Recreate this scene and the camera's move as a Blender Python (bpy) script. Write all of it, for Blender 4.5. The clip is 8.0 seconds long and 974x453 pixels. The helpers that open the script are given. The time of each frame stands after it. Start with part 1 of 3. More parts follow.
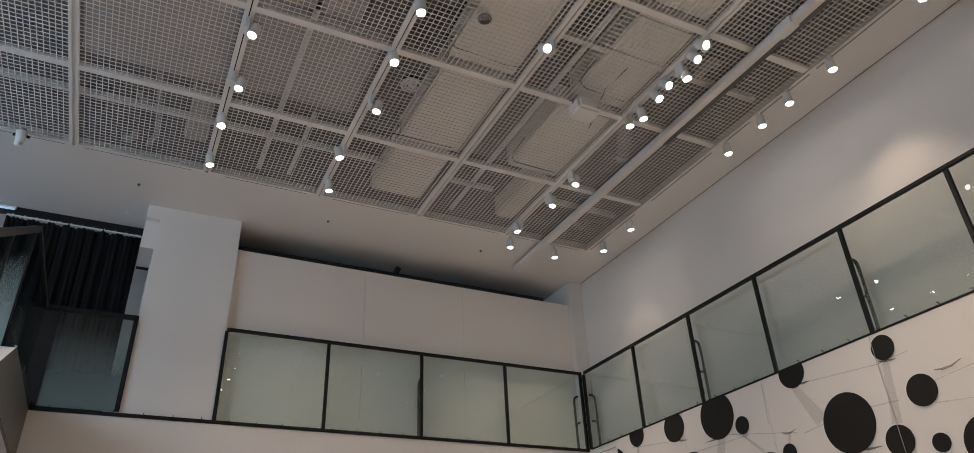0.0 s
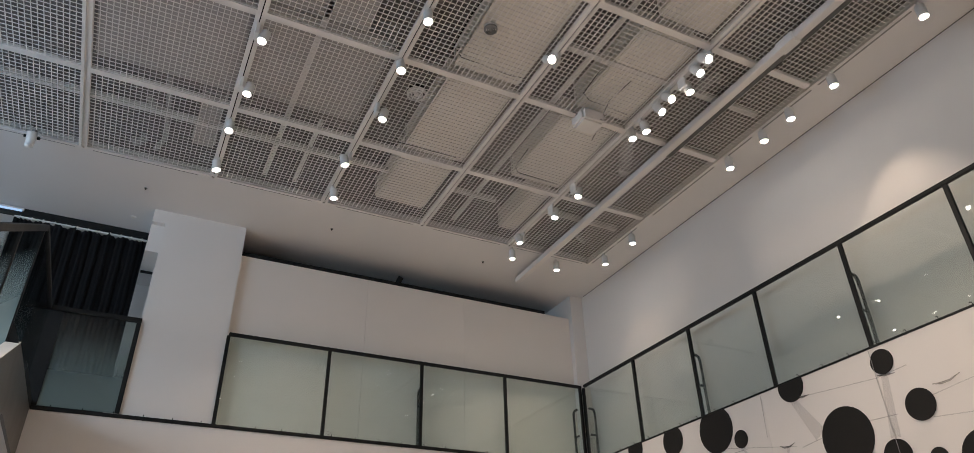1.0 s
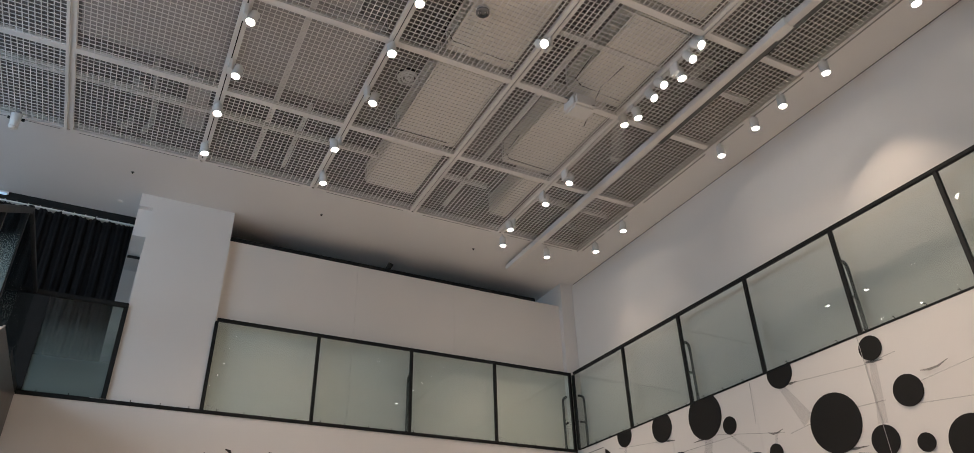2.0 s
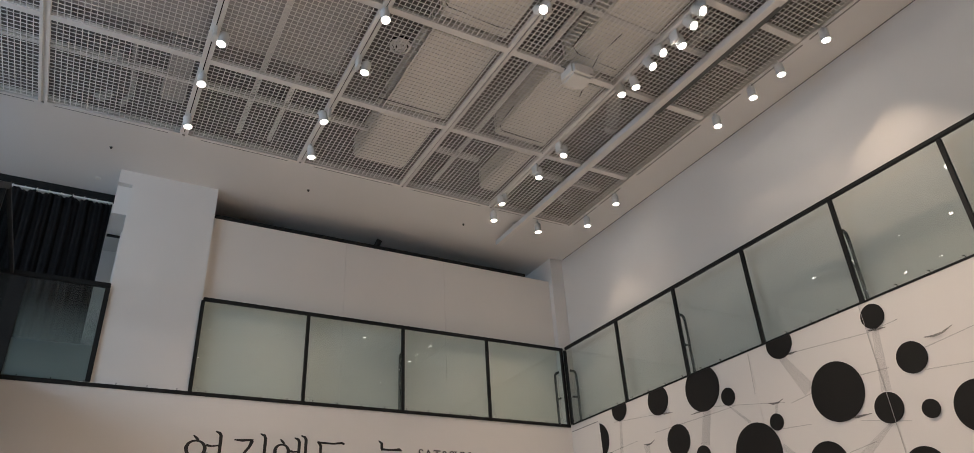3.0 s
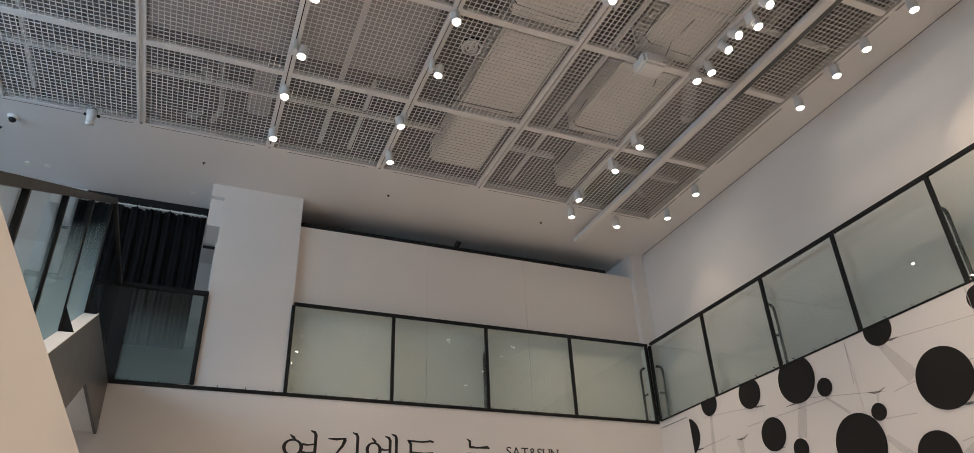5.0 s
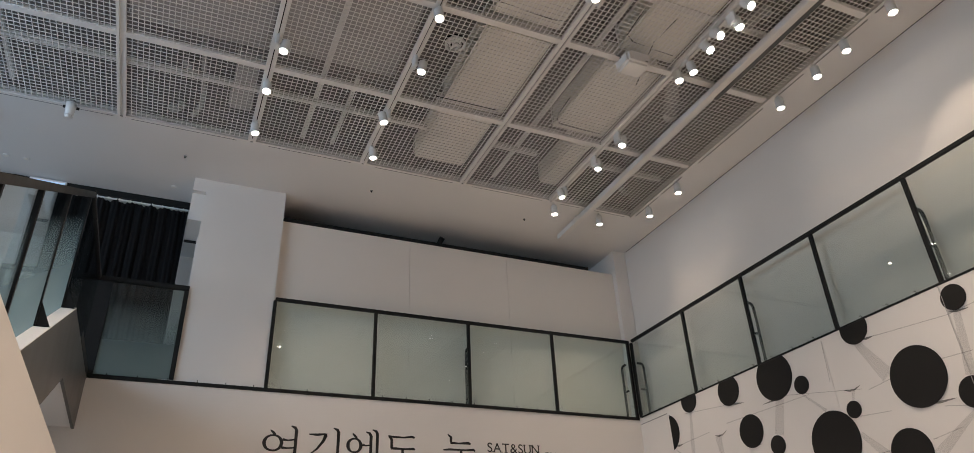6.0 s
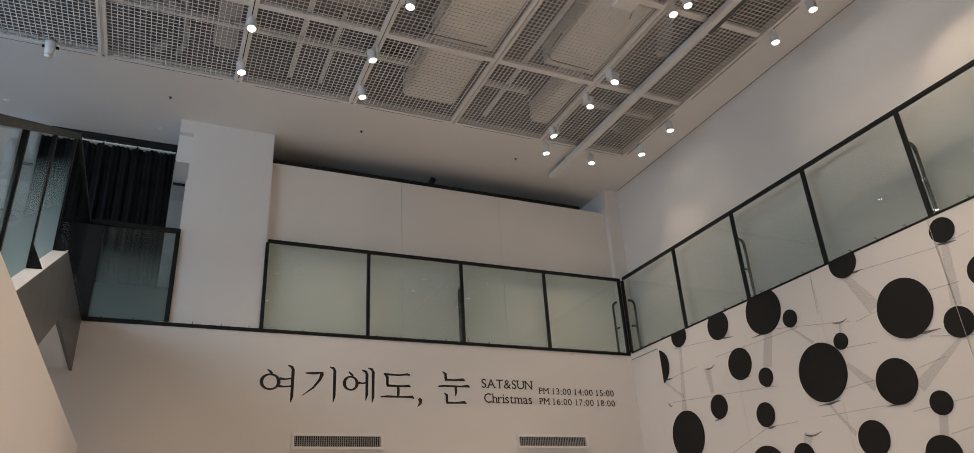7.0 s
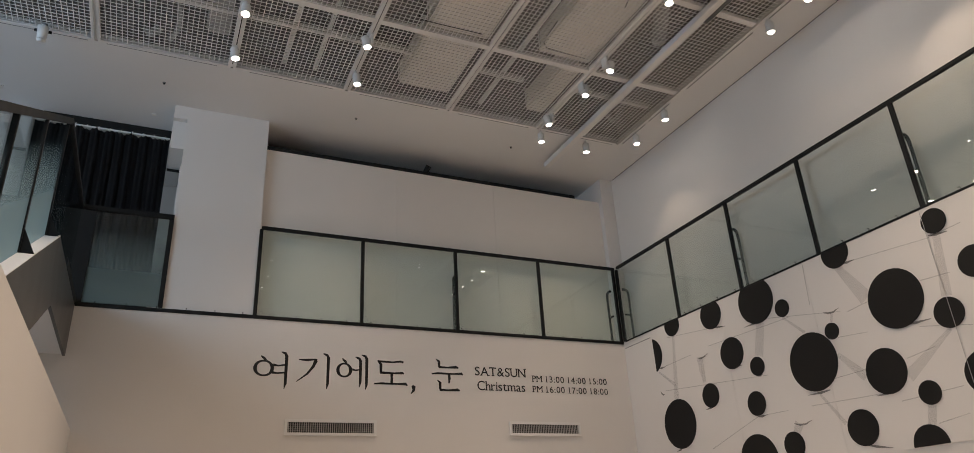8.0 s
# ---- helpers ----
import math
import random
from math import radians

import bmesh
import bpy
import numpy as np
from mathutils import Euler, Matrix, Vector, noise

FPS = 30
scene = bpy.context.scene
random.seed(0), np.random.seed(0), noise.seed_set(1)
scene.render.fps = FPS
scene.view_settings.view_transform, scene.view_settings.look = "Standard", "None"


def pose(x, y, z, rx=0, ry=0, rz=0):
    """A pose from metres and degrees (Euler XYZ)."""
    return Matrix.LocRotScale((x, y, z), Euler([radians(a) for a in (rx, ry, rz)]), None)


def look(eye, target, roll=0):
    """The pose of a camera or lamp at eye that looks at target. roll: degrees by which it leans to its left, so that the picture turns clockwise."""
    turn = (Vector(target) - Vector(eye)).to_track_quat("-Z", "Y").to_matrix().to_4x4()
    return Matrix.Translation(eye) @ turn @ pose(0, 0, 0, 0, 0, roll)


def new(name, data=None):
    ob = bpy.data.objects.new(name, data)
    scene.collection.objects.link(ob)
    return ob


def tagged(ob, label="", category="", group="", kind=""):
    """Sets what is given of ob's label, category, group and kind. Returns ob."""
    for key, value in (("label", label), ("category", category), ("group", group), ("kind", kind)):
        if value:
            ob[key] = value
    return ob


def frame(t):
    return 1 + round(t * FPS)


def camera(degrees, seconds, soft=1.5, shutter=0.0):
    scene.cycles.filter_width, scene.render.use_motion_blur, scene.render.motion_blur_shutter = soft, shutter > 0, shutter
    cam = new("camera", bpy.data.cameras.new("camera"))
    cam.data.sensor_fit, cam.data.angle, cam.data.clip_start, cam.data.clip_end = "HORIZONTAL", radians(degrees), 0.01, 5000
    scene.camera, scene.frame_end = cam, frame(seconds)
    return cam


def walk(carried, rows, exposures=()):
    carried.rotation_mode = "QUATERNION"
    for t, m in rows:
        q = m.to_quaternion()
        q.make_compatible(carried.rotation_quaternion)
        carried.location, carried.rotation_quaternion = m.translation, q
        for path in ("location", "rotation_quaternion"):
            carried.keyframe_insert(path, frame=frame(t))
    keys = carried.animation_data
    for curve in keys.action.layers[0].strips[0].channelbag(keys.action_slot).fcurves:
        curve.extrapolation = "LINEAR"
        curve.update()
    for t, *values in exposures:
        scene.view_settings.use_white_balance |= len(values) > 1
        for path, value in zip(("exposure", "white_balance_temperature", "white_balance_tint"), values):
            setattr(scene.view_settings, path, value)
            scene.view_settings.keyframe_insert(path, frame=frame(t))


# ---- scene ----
cam = camera(67.9, 8.0, soft=0.4)
PATH = [
    (0, (-6.619, -9.621, 1.934), (-5.821, -8.083, 2.933), -2.7),
    (0.2, (-6.559, -9.659, 1.865), (-5.762, -8.116, 2.857), -3.8),
    (0.5, (-6.604, -9.598, 1.798), (-5.765, -8.096, 2.817), -1.7),
    (1, (-6.61, -9.621, 1.799), (-5.831, -8.103, 2.843), -1.5),
    (1.5, (-6.645, -9.599, 1.772), (-5.852, -8.084, 2.81), -1.7),
    (1.7, (-6.549, -9.635, 1.766), (-5.766, -8.105, 2.789), -1.2),
    (2.8, (-6.768, -9.243, 1.819), (-5.847, -7.782, 2.827), -3.6),
    (3, (-6.73, -9.262, 1.809), (-5.845, -7.753, 2.778), -3.4),
    (3.5, (-6.727, -9.217, 1.801), (-5.939, -7.63, 2.73), -3.7),
    (4, (-6.763, -9.212, 1.752), (-6.007, -7.609, 2.678), -4.0),
    (4.5, (-6.762, -9.222, 1.714), (-6.047, -7.624, 2.681), -2.4),
    (4.7, (-6.766, -9.228, 1.697), (-6.07, -7.63, 2.677), -2.5),
    (5.8, (-6.684, -9.283, 1.698), (-5.991, -7.696, 2.699), -2.4),
    (6, (-6.709, -9.286, 1.706), (-5.981, -7.701, 2.684), -2.6),
    (6.5, (-6.763, -9.237, 1.692), (-6.001, -7.656, 2.65), -3.3),
    (6.8, (-6.723, -9.251, 1.673), (-5.957, -7.625, 2.548), -3.5),
    (7, (-6.727, -9.239, 1.677), (-5.95, -7.597, 2.513), -3.5),
    (7.5, (-6.697, -9.238, 1.673), (-5.917, -7.583, 2.481), -3.6),
    (8, (-6.692, -9.256, 1.663), (-5.904, -7.605, 2.471), -3.2),
]
walk(cam, [(t, look(eye, target, roll)) for t, eye, target, roll in PATH], exposures=[(0.0, -0.21, 6760, 12), (0.4, 0.05, 6760, 12), (3.0, 0.01, 6840, 12), (4.0, 0.05, 6840, 12), (6.5, 0.00, 6840, 12), (6.8, 0.00, 6840, 12), (7.0, -0.09, 6930, 12), (8.0, -0.15, 6950, 12)])

# ---- world and light ----
CEIL, SLAB, RAIL = 7.41, 4.5, 5.7
SPOT_W, DAY_W = 98.0, 250.0
world = bpy.data.worlds.new("world")
scene.world = world
world.use_nodes = True
wn = world.node_tree.nodes
sky = wn.new("ShaderNodeTexSky")
sky.sky_type, sky.sun_disc = "NISHITA", False
sky.sun_elevation, sky.sun_rotation = radians(25), radians(200)
wn["Background"].inputs["Strength"].default_value = 0.08
world.node_tree.links.new(sky.outputs["Color"], wn["Background"].inputs["Color"])


def lamp(name, kind, m, energy, color, **extra):
    data = bpy.data.lights.new(name, kind)
    data.energy, data.color = energy, color
    if kind == "AREA":
        data.shape, data.size, data.size_y = "RECTANGLE", extra["size"], extra["size_y"]
    if kind == "SPOT":
        data.spot_size, data.spot_blend, data.shadow_soft_size = radians(extra["cone"]), extra["blend"], 0.04
    ob = new(name, data)
    ob.matrix_world = m
    return ob


# daylight in the opening of the upper west window
lamp("window_daylight", "AREA", look((-12.9, -4.6, 6.1), (-6, -1.5, 6.6)), DAY_W, (0.52, 0.74, 1.0), size=5.0, size_y=2.2)


# ---- materials ----
def material(name, color, rough=0.6, metal=0.0, vary=0.06, scale=3.0, grain=120.0, bump=0.05, coat=0.0):
    m = bpy.data.materials.new(name)
    m.use_nodes = True
    nt = m.node_tree
    n, l = nt.nodes, nt.links
    b = n["Principled BSDF"]
    b.inputs["Metallic"].default_value = metal
    b.inputs["Coat Weight"].default_value = coat
    co = n.new("ShaderNodeTexCoord")
    big, fine = n.new("ShaderNodeTexNoise"), n.new("ShaderNodeTexNoise")
    big.inputs["Scale"].default_value, big.inputs["Detail"].default_value = scale, 5
    fine.inputs["Scale"].default_value, fine.inputs["Detail"].default_value = grain, 3
    l.new(co.outputs["Object"], big.inputs["Vector"])
    l.new(co.outputs["Object"], fine.inputs["Vector"])
    add = n.new("ShaderNodeMath")
    add.operation = "MULTIPLY_ADD"
    l.new(big.outputs["Fac"], add.inputs[0])
    add.inputs[1].default_value = 0.7
    mul = n.new("ShaderNodeMath")
    mul.operation = "MULTIPLY"
    l.new(fine.outputs["Fac"], mul.inputs[0])
    mul.inputs[1].default_value = 0.3
    l.new(mul.outputs[0], add.inputs[2])
    ramp = n.new("ShaderNodeMapRange")
    ramp.inputs["From Min"].default_value, ramp.inputs["From Max"].default_value = 0.25, 0.75
    ramp.inputs["To Min"].default_value, ramp.inputs["To Max"].default_value = 1 - vary, 1 + vary
    l.new(add.outputs[0], ramp.inputs["Value"])
    tint = n.new("ShaderNodeMix")
    tint.data_type, tint.blend_type = "RGBA", "MULTIPLY"
    tint.inputs["Factor"].default_value = 1.0
    tint.inputs[6].default_value = (*color, 1)
    l.new(ramp.outputs["Result"], tint.inputs[7])
    l.new(tint.outputs[2], b.inputs["Base Color"])
    rr = n.new("ShaderNodeMapRange")
    rr.inputs["To Min"].default_value, rr.inputs["To Max"].default_value = max(0.02, rough - 0.08), min(1, rough + 0.08)
    l.new(big.outputs["Fac"], rr.inputs["Value"])
    l.new(rr.outputs["Result"], b.inputs["Roughness"])
    bp = n.new("ShaderNodeBump")
    bp.inputs["Strength"].default_value, bp.inputs["Distance"].default_value = bump, 0.002
    l.new(fine.outputs["Fac"], bp.inputs["Height"])
    l.new(bp.outputs["Normal"], b.inputs["Normal"])
    return m


def glass_material(name, color, slope=0.0, veil=0.7, tone=(0.40, 0.47, 0.44), top=5.6):
    """Tinted glass with a pale diffuse layer painted in, dense at the foot and fading upwards."""
    m = bpy.data.materials.new(name)
    m.use_nodes = True
    n, l = m.node_tree.nodes, m.node_tree.links
    n.remove(n["Principled BSDF"])
    clear, gloss, b, fres = n.new("ShaderNodeBsdfTransparent"), n.new("ShaderNodeBsdfGlossy"), n.new("ShaderNodeMixShader"), n.new("ShaderNodeLayerWeight")
    clear.inputs["Color"].default_value = (*[c ** 0.5 for c in color], 1)
    gloss.inputs["Color"].default_value = (1, 1, 1, 1)
    gloss.inputs["Roughness"].default_value = 0.0
    fres.inputs["Blend"].default_value = 0.5
    steep, share = n.new("ShaderNodeMath"), n.new("ShaderNodeMath")
    steep.operation, steep.inputs[1].default_value = "POWER", 5.0
    share.operation, share.inputs[1].default_value, share.inputs[2].default_value = "MULTIPLY_ADD", 0.957, 0.043
    l.new(fres.outputs["Facing"], steep.inputs[0])
    l.new(steep.outputs[0], share.inputs[0])
    l.new(share.outputs[0], b.inputs[0])
    l.new(clear.outputs[0], b.inputs[1])
    l.new(gloss.outputs[0], b.inputs[2])
    geo, sep = n.new("ShaderNodeNewGeometry"), n.new("ShaderNodeSeparateXYZ")
    l.new(geo.outputs["Position"], sep.inputs[0])
    rise = n.new("ShaderNodeMath")
    rise.operation, rise.inputs[1].default_value = "MULTIPLY_ADD", -slope
    l.new(sep.outputs["Y"], rise.inputs[0])
    l.new(sep.outputs["Z"], rise.inputs[2])
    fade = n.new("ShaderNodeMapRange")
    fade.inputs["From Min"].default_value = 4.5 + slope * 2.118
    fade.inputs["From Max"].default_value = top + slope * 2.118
    fade.inputs["To Min"].default_value, fade.inputs["To Max"].default_value = veil, 0.0
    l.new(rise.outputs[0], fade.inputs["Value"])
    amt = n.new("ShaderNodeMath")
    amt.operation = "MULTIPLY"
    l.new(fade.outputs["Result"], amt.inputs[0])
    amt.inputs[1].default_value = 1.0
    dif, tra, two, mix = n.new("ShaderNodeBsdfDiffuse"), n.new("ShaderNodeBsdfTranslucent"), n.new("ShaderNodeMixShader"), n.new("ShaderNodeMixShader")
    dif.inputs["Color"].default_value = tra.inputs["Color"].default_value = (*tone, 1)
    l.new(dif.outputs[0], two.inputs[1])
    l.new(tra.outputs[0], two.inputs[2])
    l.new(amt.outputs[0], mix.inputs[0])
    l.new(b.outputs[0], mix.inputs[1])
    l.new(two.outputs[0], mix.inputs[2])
    l.new(mix.outputs[0], n["Material Output"].inputs["Surface"])
    return m


def glow_material(name, color, strength):
    m = bpy.data.materials.new(name)
    m.use_nodes = True
    b = m.node_tree.nodes["Principled BSDF"]
    b.inputs["Base Color"].default_value = (*color, 1)
    b.inputs["Emission Color"].default_value = (*color, 1)
    b.inputs["Emission Strength"].default_value = strength
    return m


def pencil_material(name, color, alpha):
    m = material(name, color, 0.8, vary=0.25, scale=9, grain=200)
    nt = m.node_tree
    n, l = nt.nodes, nt.links
    no = n.new("ShaderNodeTexNoise")
    no.inputs["Scale"].default_value, no.inputs["Detail"].default_value = 25, 6
    mr = n.new("ShaderNodeMapRange")
    mr.inputs["From Min"].default_value, mr.inputs["From Max"].default_value = 0.3, 0.7
    mr.inputs["To Min"].default_value, mr.inputs["To Max"].default_value = alpha * 0.4, alpha
    l.new(no.outputs["Fac"], mr.inputs["Value"])
    l.new(mr.outputs["Result"], n["Principled BSDF"].inputs["Alpha"])
    return m


WALL = material("white_wall_paint", (0.74, 0.71, 0.68), 0.75, vary=0.025, scale=0.8, grain=160, bump=0.06)
PANEL = material("white_partition_paint", (0.76, 0.71, 0.66), 0.65, vary=0.025, scale=1.1, bump=0.05)
SOFFIT = material("white_ceiling_paint", (0.74, 0.73, 0.72), 0.8, vary=0.02, scale=0.7, bump=0.05)
GRATE = material("grey_white_coated_steel", (0.82, 0.80, 0.79), 0.5, vary=0.06, scale=6)
FRAMEW = material("off_white_aluminium", (0.76, 0.74, 0.72), 0.42, vary=0.04, scale=4)
VOID = material("dark_painted_concrete", (0.24, 0.225, 0.215), 0.85, vary=0.2, scale=2)
DUCT = material("pale_duct_sheet", (0.80, 0.775, 0.72), 0.55, vary=0.06, scale=3)
MIDGREY = material("mid_grey_sheet", (0.42, 0.41, 0.40), 0.6, vary=0.12, scale=4)
BLACK = material("black_coated_steel", (0.012, 0.012, 0.0115), 0.58, vary=0.25, scale=8)
SLOT = material("black_slot", (0.01, 0.01, 0.01), 0.7, vary=0.1)
BLACK.node_tree.nodes["Principled BSDF"].inputs["Specular IOR Level"].default_value = 0.25
FLOOR = material("grey_polished_floor", (0.66, 0.635, 0.615), 0.35, vary=0.10, scale=1.5)
CURTAIN = material("black_curtain_cloth", (0.012, 0.012, 0.0135), 0.95, vary=0.3, scale=20, grain=400, bump=0.3)
STEEL = material("dark_grey_stair_steel", (0.085, 0.078, 0.072), 0.38, metal=0.3, vary=0.22, scale=2.5)
PLASTIC = material("white_plastic", (0.78, 0.77, 0.75), 0.4, vary=0.03, scale=12)
CHANNEL = material("dark_grey_channel", (0.10, 0.098, 0.095), 0.5, vary=0.12, scale=6)
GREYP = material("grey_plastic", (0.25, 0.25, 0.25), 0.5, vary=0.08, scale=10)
INK = material("black_vinyl_ink", (0.014, 0.013, 0.012), 0.5, vary=0.15, scale=5)
DISC = material("black_printed_disc", (0.011, 0.0105, 0.010), 0.8, vary=0.25, scale=4, grain=90)
DISC.node_tree.nodes["Principled BSDF"].inputs["Specular IOR Level"].default_value = 0.3
JOINT = material("pale_grey_joint", (0.42, 0.41, 0.40), 0.7, vary=0.15, scale=6)
PENCIL = pencil_material("graphite_line", (0.16, 0.15, 0.14), 0.17)
SMEAR = pencil_material("graphite_smear", (0.22, 0.21, 0.20), 0.10)
CONTACT = pencil_material("graphite_contact_shade", (0.08, 0.075, 0.07), 0.5)
# glass: the layer's paler foot is painted in for light reflected by the panes
GLASS = glass_material("green_tinted_glass", (0.81, 0.905, 0.89), veil=0.15, tone=(0.46, 0.54, 0.51))
EASTGLASS = glass_material("pale_green_glass", (0.865, 0.915, 0.90), veil=0.17, tone=(0.48, 0.55, 0.525))
DARKGLASS = glass_material("grey_green_glass", (0.62, 0.72, 0.70), veil=0.9, tone=(0.27, 0.33, 0.315), top=5.45)
LANDGLASS = glass_material("dim_clear_glass", (0.45, 0.51, 0.50), veil=0.15, tone=(0.03, 0.038, 0.038), top=5.4)
STAIRGLASS = glass_material("grey_green_stair_glass", (0.66, 0.76, 0.74), slope=0.552, veil=0.9, tone=(0.29, 0.365, 0.36), top=5.45)
LENS = glow_material("lit_lamp_lens", (1.0, 0.95, 0.88), 55.0)
BLUELIT = glow_material("cool_lit_diffuser", (0.45, 0.68, 1.0), 0.7)


# ---- mesh helpers ----
def box(bm, x0, x1, y0, y1, z0, z1, bevel=0.0):
    vs = bmesh.ops.create_cube(bm, size=1)["verts"]
    for v in vs:
        v.co = Vector(((x0 + x1) / 2 + v.co.x * (x1 - x0), (y0 + y1) / 2 + v.co.y * (y1 - y0), (z0 + z1) / 2 + v.co.z * (z1 - z0)))
    if bevel:
        bmesh.ops.bevel(bm, geom=list({e for v in vs for e in v.link_edges}), offset=bevel, segments=2, affect="EDGES")
    return bm


def cyl(bm, m, r0, r1, depth, segments=20):
    bmesh.ops.create_cone(bm, cap_ends=True, segments=segments, radius1=r0, radius2=r1, depth=depth, matrix=m)
    return bm


def tube(bm, pts, r, segments=8):
    """A round or square bar through the given points."""
    rings = []
    pts = [Vector(p) for p in pts]
    for i, p in enumerate(pts):
        d = (pts[min(i + 1, len(pts) - 1)] - pts[max(i - 1, 0)]).normalized()
        q = d.to_track_quat("Z", "Y").to_matrix()
        rings.append([bm.verts.new(p + q @ Vector((r * math.cos(a), r * math.sin(a), 0))) for a in [2 * math.pi * (k + 0.5) / segments for k in range(segments)]])
    for a, b in zip(rings, rings[1:]):
        for k in range(segments):
            bm.faces.new((a[k], a[(k + 1) % segments], b[(k + 1) % segments], b[k]))
    bm.faces.new(rings[0][::-1])
    bm.faces.new(rings[-1])
    return bm


def prism(bm, outline, axis, a, b):
    """An outline of (u, v) pairs drawn across the axis, from a to b along it."""
    def at(u, v, w):
        return {"x": (w, u, v), "y": (u, w, v), "z": (u, v, w)}[axis]
    lo = [bm.verts.new(at(u, v, a)) for u, v in outline]
    hi = [bm.verts.new(at(u, v, b)) for u, v in outline]
    bm.faces.new(lo)
    bm.faces.new(hi)
    n = len(lo)
    for k in range(n):
        bm.faces.new((lo[k], lo[(k + 1) % n], hi[(k + 1) % n], hi[k]))
    bmesh.ops.recalc_face_normals(bm, faces=bm.faces)
    return bm


def mesh_of(name, bm, mat, smooth=False):
    bmesh.ops.recalc_face_normals(bm, faces=bm.faces)
    me = bpy.data.meshes.new(name)
    bm.to_mesh(me)
    bm.free()
    me.materials.append(mat)
    if smooth:
        for p in me.polygons:
            p.use_smooth = len(p.vertices) == 4
    return me


ORIGIN = {}


def thing(name, place, label, category, group="", kind=""):
    ob = new(name)
    ob.location = place
    ORIGIN[ob.name] = Vector(place)
    return tagged(ob, label, category, group, kind)


def part(name, bm, mat, parent, label="", smooth=False):
    """One mesh in world coordinates, made a child of a thing or a part."""
    o = ORIGIN[parent.name]
    bmesh.ops.translate(bm, verts=bm.verts, vec=-o)
    ob = new(name, mesh_of(name, bm, mat, smooth))
    ob.parent = parent
    ORIGIN[ob.name] = o
    return tagged(ob, label)


def structure(name, bm, mat, label, category):
    return tagged(new(name, mesh_of(name, bm, mat)), label, category, kind="structure")


def B(*a, **k):
    return box(bmesh.new(), *a, **k)


# ---- large structure ----
structure("floor", B(-13.2, 0.6, -16.2, 4.2, -0.2, 0), FLOOR, "grey polished concrete floor of the hall", "floor")

bm = box(bmesh.new(), -13.0, 0.0, 0.0, 0.5, 0.0, SLAB - 0.03)
structure("wall_north", bm, WALL, "plain white painted lower wall under the balcony", "wall")
structure("wall_east", B(0.0, 0.5, -16.0, 0.5, 0.0, SLAB - 0.03), WALL, "white painted lower wall behind the mural", "wall")
structure("wall_east_upper", B(0.2, 0.5, -16.0, 4.0, SLAB, CEIL), WALL, "white painted upper wall behind the glass balustrade", "wall")
structure("wall_south", B(-13.2, 0.6, -16.2, -16.0, 0.0, 8.8), WALL, "plain white wall closing the hall", "wall")
structure("wall_rear", B(-13.0, 0.2, 3.8, 4.0, SLAB, CEIL), WALL, "white rear wall of the upper corridor", "wall")
bm = bmesh.new()
box(bm, -13.2, -13.0, -16.0, -7.2, 0, 8.8)
box(bm, -13.2, -13.0, 1.0, 4.0, 0, 8.8)
box(bm, -13.2, -13.0, -7.2, 1.0, 0, 4.9)
box(bm, -13.2, -13.0, -7.2, 1.0, 7.2, 8.8)
structure("wall_west", bm, WALL, "white wall with an upper window opening", "wall")
structure("balcony_floor", B(-13.0, 0.5, 0.0, 4.0, SLAB - 0.03, SLAB), WALL, "thin white slab edge of the upper corridor", "floor")
structure("ledge_east", B(0.0, 0.5, -16.0, 0.0, SLAB - 0.03, SLAB), WALL, "white ledge on the top of the lower wall", "ledge")

# soffit round the grating field
GX0, GX1, GY0, GY1 = -12.36, -0.37, -13.6, -1.08
bm = bmesh.new()
box(bm, -13.0, 0.2, GY1, 4.0, CEIL, CEIL + 0.12)
box(bm, GX1, 0.2, -16.0, GY1, CEIL, CEIL + 0.12)
box(bm, -13.0, GX0, -16.0, GY1, CEIL, CEIL + 0.12)
box(bm, GX0, GX1, -16.0, GY0, CEIL, CEIL + 0.12)
structure("ceiling", bm, SOFFIT, "smooth white plaster ceiling border round the grating", "ceiling")
bm = bmesh.new()
box(bm, 0.195, 0.2, -16, -0.02, CEIL - 0.005, CEIL)
structure("shadow_gap_trim", bm, SLOT, "thin dark shadow gap between wall and ceiling", "trim")
structure("ceiling_slab", B(-13.2, 0.6, -16.2, 4.2, 8.8, 9.0), VOID, "dark concrete slab above the open grating", "ceiling")
bm = bmesh.new()
box(bm, GX0 - 0.05, GX1 + 0.05, GY1, GY1 + 0.05, CEIL + 0.12, 8.8)
box(bm, GX1, GX1 + 0.05, GY0, GY1, CEIL + 0.12, 8.8)
structure("ceiling_void_wall", bm, VOID, "dark side of the void above the grating", "wall")

# upper part of the north side: column, partition, corner pilaster
bm = bmesh.new()
prism(bm, [(-6.705, SLAB), (-5.628, SLAB), (-5.628, CEIL), (-6.878, CEIL), (-6.878, 7.21), (-6.705, 7.21)], "y", 0.03, 0.12)
box(bm, -6.705, -5.628, 0.12, 0.62, SLAB, CEIL)
box(bm, -6.878, -6.705, 0.12, 0.70, 6.79, CEIL)
structure("column", bm, WALL, "broad white square column with a beam stub at its head", "column")
o = thing("partition", (-2.84, 0.18, SLAB), "white panelled partition behind the glass, open above", "wall", kind="structure")
for a, b in ((-5.628, -3.70), (-3.697, -2.07), (-2.067, -0.05)):
    part("panel", B(a, b, 0.13, 0.23, SLAB, 7.0), PANEL, o)
